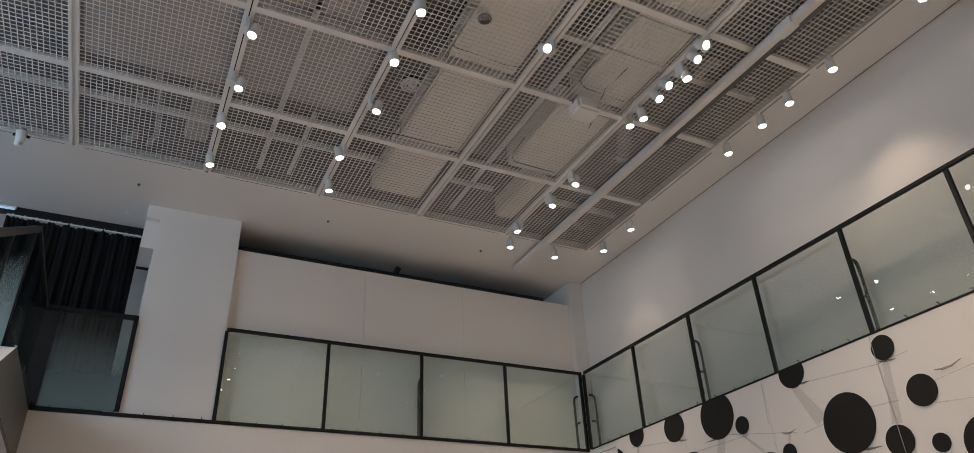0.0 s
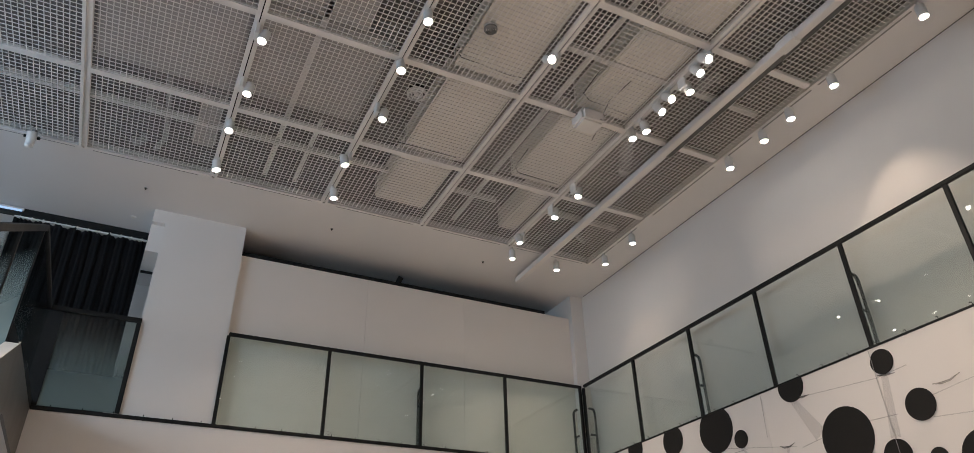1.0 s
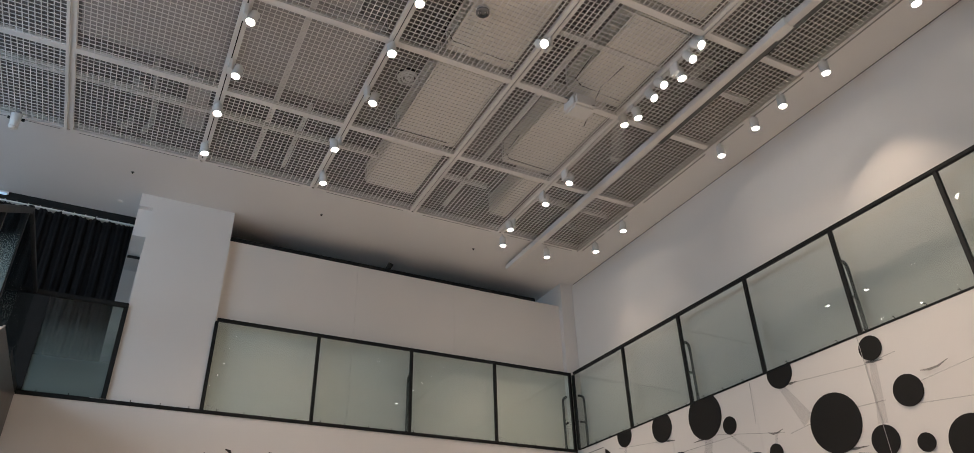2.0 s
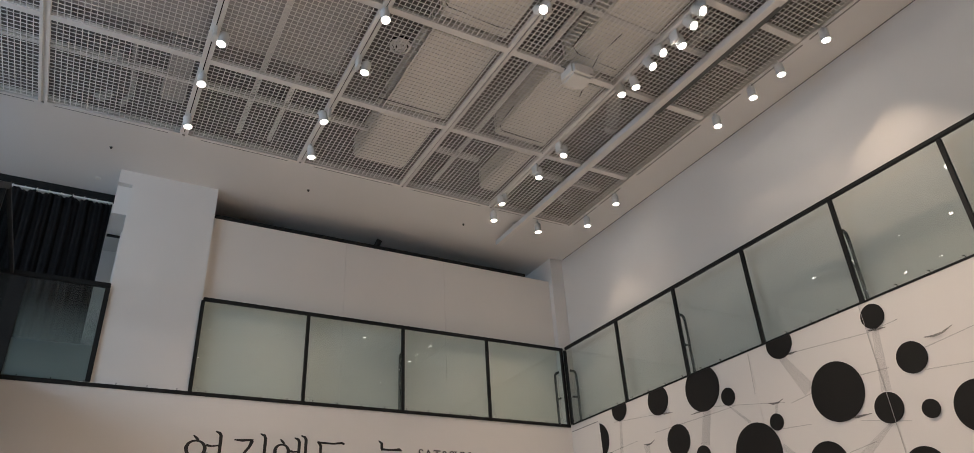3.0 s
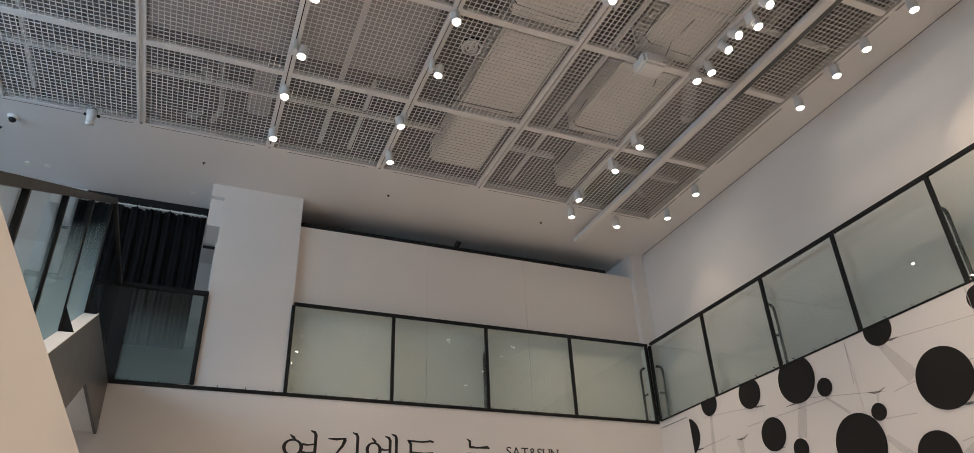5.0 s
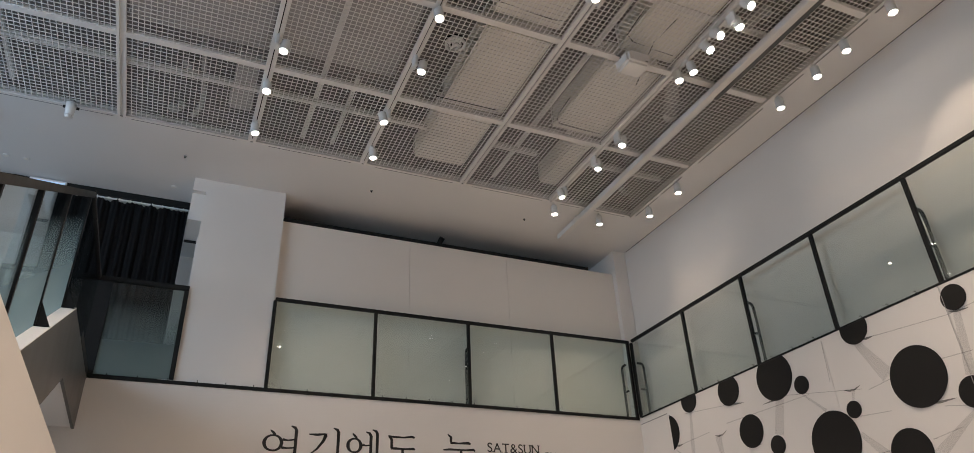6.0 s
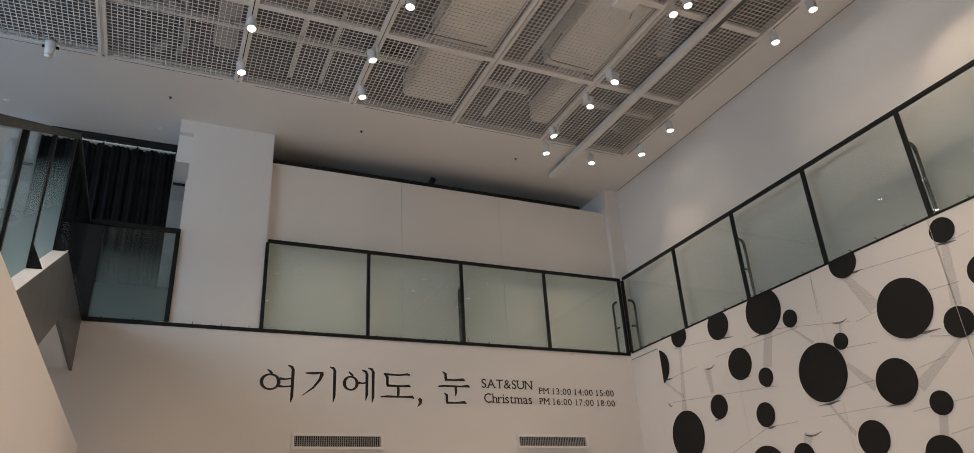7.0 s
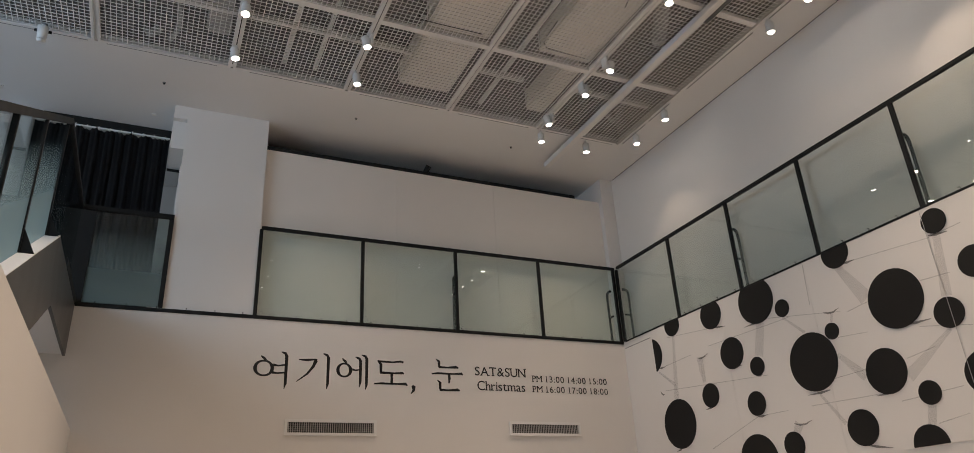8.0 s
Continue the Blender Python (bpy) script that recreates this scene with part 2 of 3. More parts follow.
structure("partition_cap", B(-5.628, -0.53, 0.126, 0.24, 7.003, 7.06), BLACK, "black metal capping on the top of the partition", "trim")
structure("pilaster", B(-0.047, 0.197, 0.03, 1.2, SLAB, CEIL), WALL, "narrow white corner pilaster", "pilaster")
# unseen wall, coloured dark so the slot above the partition falls into shade
structure("corridor_back", B(-5.645, -0.047, 1.25, 1.35, SLAB, CEIL), GREYP, "added corridor wall, coloured grey for the shade behind the partition", "wall")

# ---- ceiling frame and grating ----
XL = [-12.36, -10.85, -9.33, -7.81, -6.27, -4.79, -3.31, -1.85, -0.385]
YL = [-13.6, -12.0, -10.42, -8.85, -7.28, -5.72, -4.17, -2.60, -1.10]
bm = bmesh.new()
for x in XL[1:-1]:
    box(bm, x - 0.047, x - 0.017, GY0, GY1, CEIL - 0.008, CEIL + 0.05)
    box(bm, x + 0.017, x + 0.047, GY0, GY1, CEIL - 0.008, CEIL + 0.05)
    box(bm, x - 0.017, x + 0.017, GY0, GY1, CEIL + 0.02, CEIL + 0.05)
for x in (XL[0], XL[-1]):
    box(bm, x - 0.02, x + 0.015, GY0, GY1, CEIL - 0.004, CEIL + 0.05)
for y in YL[1:-1]:
    for a, b in zip(XL, XL[1:]):
        box(bm, a + 0.047, b - 0.047, y - 0.04, y + 0.04, CEIL - 0.006, CEIL + 0.045)
for a, b in zip(XL, XL[1:]):
    box(bm, a + 0.047, b - 0.047, GY1 - 0.035, GY1, CEIL - 0.003, CEIL + 0.05)
structure("ceiling_frame", bm, FRAMEW, "off-white metal frame members carrying the ceiling grating", "ceiling frame")


def grating(x0, x1, y0, y1):
    """One open panel of crossed flat bars, 58 mm apart."""
    bm = bmesh.new()
    nx, ny = round((x1 - x0) / 0.058), round((y1 - y0) / 0.059)
    bars = [(x0 + (x1 - x0) * i / nx, None) for i in range(nx + 1)] + [(None, y0 + (y1 - y0) * j / ny) for j in range(ny + 1)]
    vs, fs = [], []
    for x, y in bars:
        if y is None:
            b = (x - 0.0037, x + 0.0037, y0, y1, CEIL + 0.006, CEIL + 0.016)
        else:
            b = (x0, x1, y - 0.0037, y + 0.0037, CEIL + 0.0072, CEIL + 0.0148)
        k = len(vs)
        vs += [(b[i], b[2 + j], b[4 + m]) for i in (0, 1) for j in (0, 1) for m in (0, 1)]
        fs += [tuple(k + q for q in f) for f in ((0, 1, 3, 2), (4, 6, 7, 5), (0, 4, 5, 1), (2, 3, 7, 6), (0, 2, 6, 4), (1, 5, 7, 3))]
    bm.free()
    me = bpy.data.meshes.new("ceiling_grating")
    me.from_pydata(vs, [], fs)
    me.materials.append(GRATE)
    return tagged(new("ceiling_grating", me), "open square-mesh grating panel of off-white steel", "ceiling grating", "ceiling grating panels", "structure")


for xa, xb in zip(XL, XL[1:]):
    for ya, yb in zip(YL, YL[1:]):
        grating(xa + 0.048, xb - 0.048, ya + 0.041, yb - 0.041)

# dark slots beside the grating, in which lamps hang
bm = bmesh.new()
for y0, y1 in ((-1.75, -1.15), (-2.35, -1.85), (-4.05, -2.75), (-4.75, -4.3), (-5.7, -4.9), (-7.0, -5.8), (-9, -7.2)):
    box(bm, GX1 + 0.010, GX1 + 0.030, y0, y1, CEIL - 0.003, CEIL + 0.004)
for x0, x1 in ((-12, -7.9), (-7.7, -6.45), (-6.05, -4.95), (-4.6, -3.45), (-3.15, -2.0), (-1.7, -1.3), (-1.1, -0.5)):
    box(bm, x0, x1, GY1 + 0.010, GY1 + 0.017, CEIL - 0.003, CEIL + 0.004)
structure("ceiling_slot", bm, GREYP, "thin dark service slots along the grating edge", "trim")

# ---- what shows above the grating ----
DUCTS = [(-4.17, -3.36, -4.02, -2.59, 7.53), (-4.14, -3.41, -2.43, -1.34, 7.53), (-4.19, -3.38, -7.07, -4.2, 7.53), (-2.61, -1.87, -5.57, -4.2, 7.53),
         (-2.63, -1.87, -4.01, -2.61, 7.53), (-2.18, -1.88, -2.43, -1.34, 7.53), (-2.57, -1.89, -8.79, -5.76, 7.53), (-7.765, -6.32, -4.12, -2.645, 7.60),
         (-7.765, -6.32, -8.7, -4.22, 7.60), (-6.22, -5.2, -8.7, -4.22, 7.56), (-6.22, -4.84, -4.12, -2.645, 7.66), (-6.62, -6.36, -2.55, -1.5, 7.56)]
for x0, x1, y0, y1, z in DUCTS:
    o = thing("air_duct", ((x0 + x1) / 2, (y0 + y1) / 2, z), "pale rectangular air duct lying above the ceiling grating", "air duct", "ceiling ducts")
    part("duct_body", B(x0, x1, y0, y1, z, z + 0.32, bevel=0.02), DUCT if x0 > -4.5 else MIDGREY, o)
    for y in (y0 + 0.06, y1 - 0.06):
        part("flange", B(x0 - 0.015, x1 + 0.015, y - 0.012, y + 0.012, z + 0.03, z + 0.335), FRAMEW, o)
    for xh in (x0 + 0.05, x1 - 0.05):
        part("hanger_rod", cyl(bmesh.new(), pose(xh, (y0 + y1) / 2, (z + 0.3 + 8.8) / 2), 0.006, 0.006, 8.5 - z, 8), GREYP, o)

bm = bmesh.new()
for x0, x1, y in ((-12.3, -4.2, -2.05), (-3.2, -2.55, -2.0), (-1.75, -0.5, -2.05), (-3.2, -0.5, -5.0), (-12.3, -6.4, -5.2)):
    box(bm, x0, x1, y - 0.03, y + 0.03, CEIL + 0.08, CEIL + 0.14)
for x, y0, y1 in ((-5.65, -9, -1.2), (-2.85, -9, -1.2), (-9.0, -9, -1.2), (-5.25, -2.6, -1.2)):
    box(bm, x - 0.025, x + 0.025, y0, y1, CEIL + 0.15, CEIL + 0.2)
structure("ceiling_channel", bm, FRAMEW, "pale steel channels carrying the grating from above", "ceiling frame")


def flexible_duct(pts, r):
    o = thing("flexible_duct", pts[0], "grey corrugated flexible duct above the grating", "air duct")
    bm = bmesh.new()
    P = [Vector(p) for p in pts]
    fine = []
    for i in range(len(P) - 1):
        p0, p1, p2, p3 = P[max(i - 1, 0)], P[i], P[i + 1], P[min(i + 2, len(P) - 1)]
        for k in range(14):
            s = k / 14
            fine.append(0.5 * ((2 * p1) + (p2 - p0) * s + (2 * p0 - 5 * p1 + 4 * p2 - p3) * s * s + (3 * p1 - p0 - 3 * p2 + p3) * s ** 3))
    tube(bm, fine, r, 14)
    for i, v in enumerate(bm.verts):
        ring = i // 14
        c = fine[min(ring, len(fine) - 1)]
        if ring % 2:
            v.co = c + (v.co - c) * 0.86
    part("hose", bm, MIDGREY, o)


flexible_duct([(-7.02, -1.15, 7.60), (-6.93, -1.5, 7.57), (-6.95, -1.9, 7.59), (-7.0, -2.5, 7.75)], 0.035)
flexible_duct([(-7.27, -1.2, 7.62), (-7.22, -1.32, 7.52), (-7.14, -1.36, 7.6)], 0.05)
flexible_duct([(-7.18, -2.12, 7.62), (-7.08, -2.12, 7.53), (-6.98, -2.0, 7.6)], 0.045)
flexible_duct([(-1.34, -3.45, 7.49), (-1.42, -3.62, 7.58), (-1.62, -3.92, 7.60), (-1.68, -4.12, 7.78)], 0.095)
flexible_duct([(-1.42, -5.0, 7.55), (-1.32, -5.2, 7.64), (-1.12, -5.1, 7.8)], 0.06)
flexible_duct([(-0.72, -1.5, 7.55), (-0.95, -1.62, 7.57), (-1.1, -1.8, 7.6)], 0.05)


def loose_cable(pts):
    o = thing("loose_cable", pts[0], "thin dark cable lying in a loop on the grating", "cable", "ceiling cables")
    part("cable_run", tube(bmesh.new(), pts, 0.006, 6), SLOT, o)


loose_cable([(-4.28, -4.55, 7.46), (-4.34, -4.5, 7.46), (-4.36, -5.0, 7.46), (-4.3, -5.6, 7.46)])
loose_cable([(-4.28, -4.5, 7.46), (-4.2, -4.42, 7.46), (-3.6, -4.4, 7.46), (-3.42, -4.42, 7.46)])
loose_cable([(-4.4, -3.3, 7.46), (-4.38, -2.85, 7.46), (-4.3, -2.75, 7.46), (-3.5, -2.76, 7.46)])
loose_cable([(-2.75, -3.3, 7.46), (-2.72, -2.9, 7.46), (-2.62, -2.8, 7.46), (-2.0, -2.78, 7.46)])
loose_cable([(-2.72, -4.9, 7.46), (-2.68, -4.5, 7.46), (-2.55, -4.42, 7.46), (-2.0, -4.4, 7.46)])
loose_cable([(-2.3, -4.9, 7.46), (-2.33, -4.5, 7.46), (-2.2, -4.1, 7.46), (-2.1, -3.8, 7.46)])

# ---- lighting tracks and spotlights ----
for x in (-6.27, -4.79, -3.31, -1.85):
    o = thing("lighting_track", (x, -5, CEIL), "slim recessed white lighting track with a dark slot", "lighting track", "lighting tracks")
    bm = bmesh.new()
    box(bm, x - 0.0165, x - 0.006, -12.5, -1.16, CEIL - 0.010, CEIL + 0.018)
    box(bm, x + 0.006, x + 0.0165, -12.5, -1.16, CEIL - 0.010, CEIL + 0.018)
    part("track_profile", bm, FRAMEW, o)
    part("track_slot", B(x - 0.006, x + 0.006, -12.5, -1.16, CEIL + 0.004, CEIL + 0.016), SLOT, o, "dark current slot")


TRACKS = (-9.33, -6.27, -4.79, -3.31, -1.85)


def spotlight(x, y, rx, ry, surface=False):
    """A white cylinder spot; x, y: its pivot. rx leans the lens to -y, ry to -x."""
    xt = x if surface else min(TRACKS, key=lambda q: abs(q - x))
    o = thing("track_spotlight", (x, y, CEIL), "white cylindrical spotlight, lit, hanging from the ceiling track", "spotlight", "track spotlights")
    m = pose(x, y, CEIL - 0.11, -rx, ry, 0)
    if surface:
        part("adapter", cyl(bmesh.new(), pose(x, y, CEIL - 0.04), 0.014, 0.014, 0.08, 12), PLASTIC, o)
    elif abs(x - xt) < 0.045:
        part("adapter", B(xt - 0.017, xt + 0.017, y - 0.02, y + 0.10, CEIL - 0.055, CEIL - 0.004, bevel=0.005), PLASTIC, o)
        part("pivot", cyl(bmesh.new(), pose(x, y, CEIL - 0.075), 0.012, 0.012, 0.05, 10), PLASTIC, o)
    else:
        part("adapter", B(xt - 0.018, xt + 0.018, y - 0.055, y + 0.065, CEIL - 0.15, CEIL - 0.004, bevel=0.006), PLASTIC, o)
        part("pivot", cyl(bmesh.new(), pose((x + xt) / 2, y, CEIL - 0.11, 0, 90), 0.012, 0.012, abs(x - xt), 10), PLASTIC, o)
    bm = bmesh.new()
    rings = [[bm.verts.new(m @ Vector((r * math.cos(2 * math.pi * k / 28), r * math.sin(2 * math.pi * k / 28), z))) for k in range(28)] for r, z in ((0.046, 0.052), (0.050, 0.048), (0.052, -0.088), (0.052, -0.098), (0.046, -0.098), (0.039, -0.086))]
    for p, q in zip(rings, rings[1:]):
        for k in range(28):
            bm.faces.new((p[k], p[(k + 1) % 28], q[(k + 1) % 28], q[k]))
    bm.faces.new(rings[0])
    body = part("lamp_body", bm, PLASTIC, o)
    part("lens", cyl(bmesh.new(), m @ pose(0, 0, -0.0865), 0.040, 0.040, 0.005, 28), LENS, body, "bright warm-white lens")
    return m


PLACES = [(-6.19, -4.0, 5, 12), (-6.18, -3.15, 5, 8), (-6.26, -2.41, 12, 0), (-6.28, -1.57, 5, -8), (-4.8, -4.94, 8, 0), (-4.8, -4.18, 13, 0), (-4.74, -5.9, 0, 0), (-4.74, -6.66, 0, 0), (-4.7, -3.37, 0, 10), (-4.86, -2.33, 5, -10), (-4.77, -1.56, 0, -4), (-3.42, -4.93, 48, 0),
          (-1.93, -5.65, 42, -5), (-1.88, -5.47, 30, -6), (-1.79, -5.22, 10, -4), (-1.89, -4.99, 38, -6), (-1.86, -4.79, 26, -8), (-1.81, -4.46, 6, -4), (-1.87, -4.28, 6, 0), (-1.77, -2.95, 0, 14), (-1.79, -2.36, 0, 10), (-1.93, -1.52, 6, -8)]
BEHIND = [(-9.33, -6.5, 0, 0), (-6.27, -6.8, 0, 0), (-6.27, -9.0, 0, 0), (-4.79, -7.45, 0, 0), (-3.31, -10.2, 0, 0), (-1.85, -10.0, 0, 0), (-4.79, -11, 0, 0)]
EAST = [(-1.79, -1.06, 4.5), (-0.97, -1.02, 6), (-0.36, -1.5, 2.5), (-0.36, -2.22, 1), (-0.36, -4.32, 1), (-0.38, -4.93, 1), (-0.40, -5.38, 1.5), (-0.40, -6.0, 6.5), (-0.40, -7.1, 0.5)]
for n, (x, y, rx, ry) in enumerate(PLACES + BEHIND):
    m = spotlight(x, y, rx, ry)
    if n % 2 == 0 or n >= len(PLACES) or x > -2.2:
        lamp("spot_lamp", "SPOT", m @ pose(0, 0, -0.11), SPOT_W * (1.52 if x < -2.2 else 1.45), (1.0, 0.805, 0.64), cone=105 if -6 < x < -2.2 else 82, blend=1.0)
for x, y, k in EAST:
    m = spotlight(x, y, 0, 0, True)
    lamp("wall_spot_lamp", "SPOT", m @ pose(0, 0, -0.11), SPOT_W * 0.10 * k, (1.0, 0.805, 0.64), cone=80, blend=0.55)

# ---- suspended beam, loudspeaker, ceiling fittings ----
o = thing("suspended_beam", (-1.2, -5, 7.3), "long white rectangular beam hung under the ceiling", "beam")
part("beam_profile", B(-1.30, -1.205, -13, -0.25, 7.275, 7.36, bevel=0.006), FRAMEW, o)
part("side_channel", B(-1.205, -1.150, -13, -4.1, 7.272, 7.335), CHANNEL, o, "dark grey open side channel")
part("joint_sleeve", B(-1.317, -1.193, -6.3, -6.08, 7.262, 7.367, bevel=0.004), PLASTIC, o)
for y in (-0.8, -3.4, -6.2, -9.0):
    part("suspension_bracket", B(-1.27, -1.24, y - 0.02, y + 0.02, 7.36, CEIL), FRAMEW, o)
for k in range(5):
    part("cable_loop", tube(bmesh.new(), [(-1.155, -6.0 + 0.03 * k, 7.335), (-1.125, -5.99 + 0.03 * k, 7.295), (-1.155, -5.98 + 0.03 * k, 7.265)], 0.005, 6), SLOT, o)

o = thing("loudspeaker", (-2.52, -4.25, 7.3), "white rounded box loudspeaker hung under the ceiling frame", "loudspeaker")
part("cabinet", B(-2.66, -2.36, -4.42, -4.16, 7.17, 7.33, bevel=0.03), PLASTIC, o)
part("front_grille", B(-2.64, -2.38, -4.432, -4.418, 7.185, 7.315, bevel=0.004), GRATE, o)
part("badge", B(-2.44, -2.405, -4.437, -4.431, 7.195, 7.207), GREYP, o)
for x in (-2.64, -2.4):
    part("hook", tube(bmesh.new(), [(x, -4.25, 7.33), (x + 0.02, -4.25, 7.36), (x + 0.01, -4.23, 7.39), (x - 0.02, -4.22, 7.40)], 0.008, 8), GREYP, o)


def round_diffuser(x, y, z, r, mat, label):
    o = thing("ceiling_diffuser", (x, y, z), label, "ceiling diffuser")
    for k, (a, b) in enumerate(((1.0, 0.78), (0.62, 0.46), (0.3, 0.0))):
        bm = bmesh.new()
        n = 28
        rings = [[bm.verts.new((x + r * q * math.cos(2 * math.pi * i / n), y + r * q * math.sin(2 * math.pi * i / n), zz)) for i in range(n)] for q, zz in ((a, z), (max(b, 0.01), z - 0.01), (max(b, 0.01), z + 0.02), (a, z + 0.02))]
        for p, q in zip(rings, rings[1:] + rings[:1]):
            for i in range(n):
                bm.faces.new((p[i], p[(i + 1) % n], q[(i + 1) % n], q[i]))
        part("ring", bm, mat, o)
    part("backing", cyl(bmesh.new(), pose(x, y, z + 0.04), r, r, 0.03, 28), PLASTIC if r < 0.1 else SLOT, o)


round_diffuser(-4.12, -4.97, 7.385, 0.07, GREYP, "small grey round detector under the grating")
round_diffuser(-4.4, -3.62, 7.50, 0.12, PLASTIC, "round white ringed air diffuser above the grating")

round_diffuser(-1.32, -3.42, 7.455, 0.085, PLASTIC, "round white ringed outlet of a flexible duct")

o = thing("security_camera", (-8.33, -1.2, CEIL), "white bullet security camera hanging at the ceiling edge", "security camera")
part("mount", cyl(bmesh.new(), pose(-8.33, -1.2, 7.37), 0.02, 0.03, 0.08, 14), GREYP, o)
part("housing", cyl(bmesh.new(), pose(-8.33, -1.23, 7.25, 14), 0.045, 0.06, 0.19, 18), PLASTIC, o, smooth=True)
part("nose", cyl(bmesh.new(), pose(-8.33, -1.255, 7.145, 14), 0.03, 0.044, 0.04, 18), PLASTIC, o, smooth=True)
for dx in (-0.07, 0.07):
    part("knob", cyl(bmesh.new(), pose(-8.33 + dx, -1.22, 7.30, 0, 90), 0.017, 0.017, 0.03, 12), SLOT, o, "black knob")
o = thing("dome_camera", (-9.23, -0.73, CEIL), "white dome camera with a dark dome", "security camera")
part("base", cyl(bmesh.new(), pose(-9.23, -0.73, CEIL - 0.02), 0.05, 0.065, 0.04, 24), PLASTIC, o, smooth=True)
bm = bmesh.new()
bmesh.ops.create_uvsphere(bm, u_segments=20, v_segments=12, radius=0.042, matrix=pose(-9.23, -0.73, CEIL - 0.042))
part("dome", bm, SLOT, o, "dark glossy dome", smooth=True)

for x, y in ((-9.4, -0.46), (-7.04, -0.46), (-4.49, -0.46), (-2.0, -0.46)):
    o = thing("sprinkler_head", (x, y, CEIL), "tiny dark sprinkler head in the white ceiling", "sprinkler", "sprinklers")
    part("rosette", cyl(bmesh.new(), pose(x, y, CEIL - 0.004), 0.018, 0.022, 0.008, 16), GREYP, o)
    part("nozzle", cyl(bmesh.new(), pose(x, y, CEIL - 0.018), 0.008, 0.012, 0.02, 12), SLOT, o)
for x, y in ((-9.19, 0.30), (-8.96, 0.295), (-7.14, 0.38)):
    o = thing("recessed_downlight", (x, y, CEIL), "small white recessed downlight, unlit", "downlight", "recessed downlights")
    part("trim_ring", cyl(bmesh.new(), pose(x, y, CEIL - 0.004), 0.036, 0.042, 0.008, 24), PLASTIC, o)
    part("diffuser", cyl(bmesh.new(), pose(x, y, CEIL - 0.010), 0.024, 0.024, 0.006, 20), DUCT, o)

# small black spotlight on the partition's top
o = thing("clip_spotlight", (-3.2, 0.18, 7.05), "small black spotlight standing on the partition top", "spotlight")
part("foot", B(-3.225, -3.175, 0.15, 0.21, 7.05, 7.07), BLACK, o)
part("lamp_body", cyl(bmesh.new(), pose(-3.185, 0.17, 7.12, 30, 22), 0.04, 0.045, 0.13, 18), BLACK, o, smooth=True)


# ---- glass balustrades ----
def brace(parent, kind, u):
    """A D-shaped tubular brace standing behind a post. kind: the wall it runs along."""
    z0, z1, d = SLAB + 0.02, SLAB + 0.84, 0.105
    prof = [(0.0, z1), (d * 0.6, z1), (d * 0.88, z1 - 0.02), (d, z1 - 0.07), (d, SLAB + 0.4), (d, z0)]
    at = (lambda w, z: (u, w + 0.02, z)) if kind == "north" else (lambda w, z: (w + 0.02, u, z))
    b = part("brace", tube(bmesh.new(), [at(w, z) for w, z in prof], 0.02, 8), BLACK, parent)
    part("brace_link", tube(bmesh.new(), [at(0, SLAB + 0.42), at(d, SLAB + 0.42)], 0.016, 8), BLACK, b)


def clip(parent, at):
    x, y = at
    bm = bmesh.new()
    tube(bm, [(x, y - 0.012 if x == 0 else y - 0.016, SLAB - (0.03 if x == 0 else 0.05)), (x, y - 0.02, SLAB + 0.005), (x, y - 0.012, SLAB + (0.032 if x == 0 else 0.026)), (x, y + 0.006, SLAB + (0.032 if x == 0 else 0.026))], 0.005 if x == 0 else 0.0045, 6)
    part("hook_clip", bm, BLACK, parent)


def balustrade(kind, ends, posts, braces, panes, label):
    """A straight run along the north wall (ends and posts in x) or the east wall (in y)."""
    def bx(u0, u1, w0, w1, z0, z1, bev=0.0):
        return B(u0, u1, w0, w1, z0, z1, bevel=bev) if kind == "north" else B(w0, w1, u0, u1, z0, z1, bevel=bev)
    a, b = ends
    mid = (a + b) / 2
    o = thing("glass_balustrade", (mid, 0, SLAB) if kind == "north" else (0, mid, SLAB), label, "balustrade", "glass balustrades")
    rail_from = panes[0][0]
    part("top_rail", bx(rail_from, b, -0.012, 0.032, RAIL + 0.004, RAIL + 0.050, 0.006), BLACK, o)
    part("bottom_rail", bx(a, b, -0.014, -0.001, SLAB - (0.042 if kind == "north" else 0.018), SLAB + 0.004, 0.003), BLACK, o)
    for p in posts:
        part("post", bx(p - 0.022, p + 0.022, -0.008, 0.034, SLAB, RAIL + 0.004, 0.004), BLACK, o)
    for p, q in panes:
        g = part("pane", bx(p + 0.02, q - 0.02, 0.008, 0.020, SLAB + 0.001, RAIL + 0.003), GLASS if kind == "north" else EASTGLASS, o, "greenish clear glass pane")
        g.visible_shadow = kind == "east"
        if kind == "north":
            part("maker_mark", bx(p + 0.06, p + 0.095, 0.0055, 0.0078, SLAB + 0.06, SLAB + 0.072), GREYP, o, "tiny grey etched mark")
    for p in braces:
        brace(o, kind, p)
    n = int((b - a) / 0.34)
    for k in range(n):
        u = a + 0.2 + k * (b - a - 0.3) / n
        clip(o, (u, 0) if kind == "north" else (0, u))
    return o


NP = [-5.615, -4.225, -2.82, -1.425, -0.03]
balustrade("north", (-7.63, -0.005), NP, [-2.82, -0.12], list(zip(NP, NP[1:])), "black steel and green glass balustrade along the balcony")
EP = [-10.2, -8.95, -7.7, -6.46, -5.205, -3.905, -2.655, -1.39, -0.03]
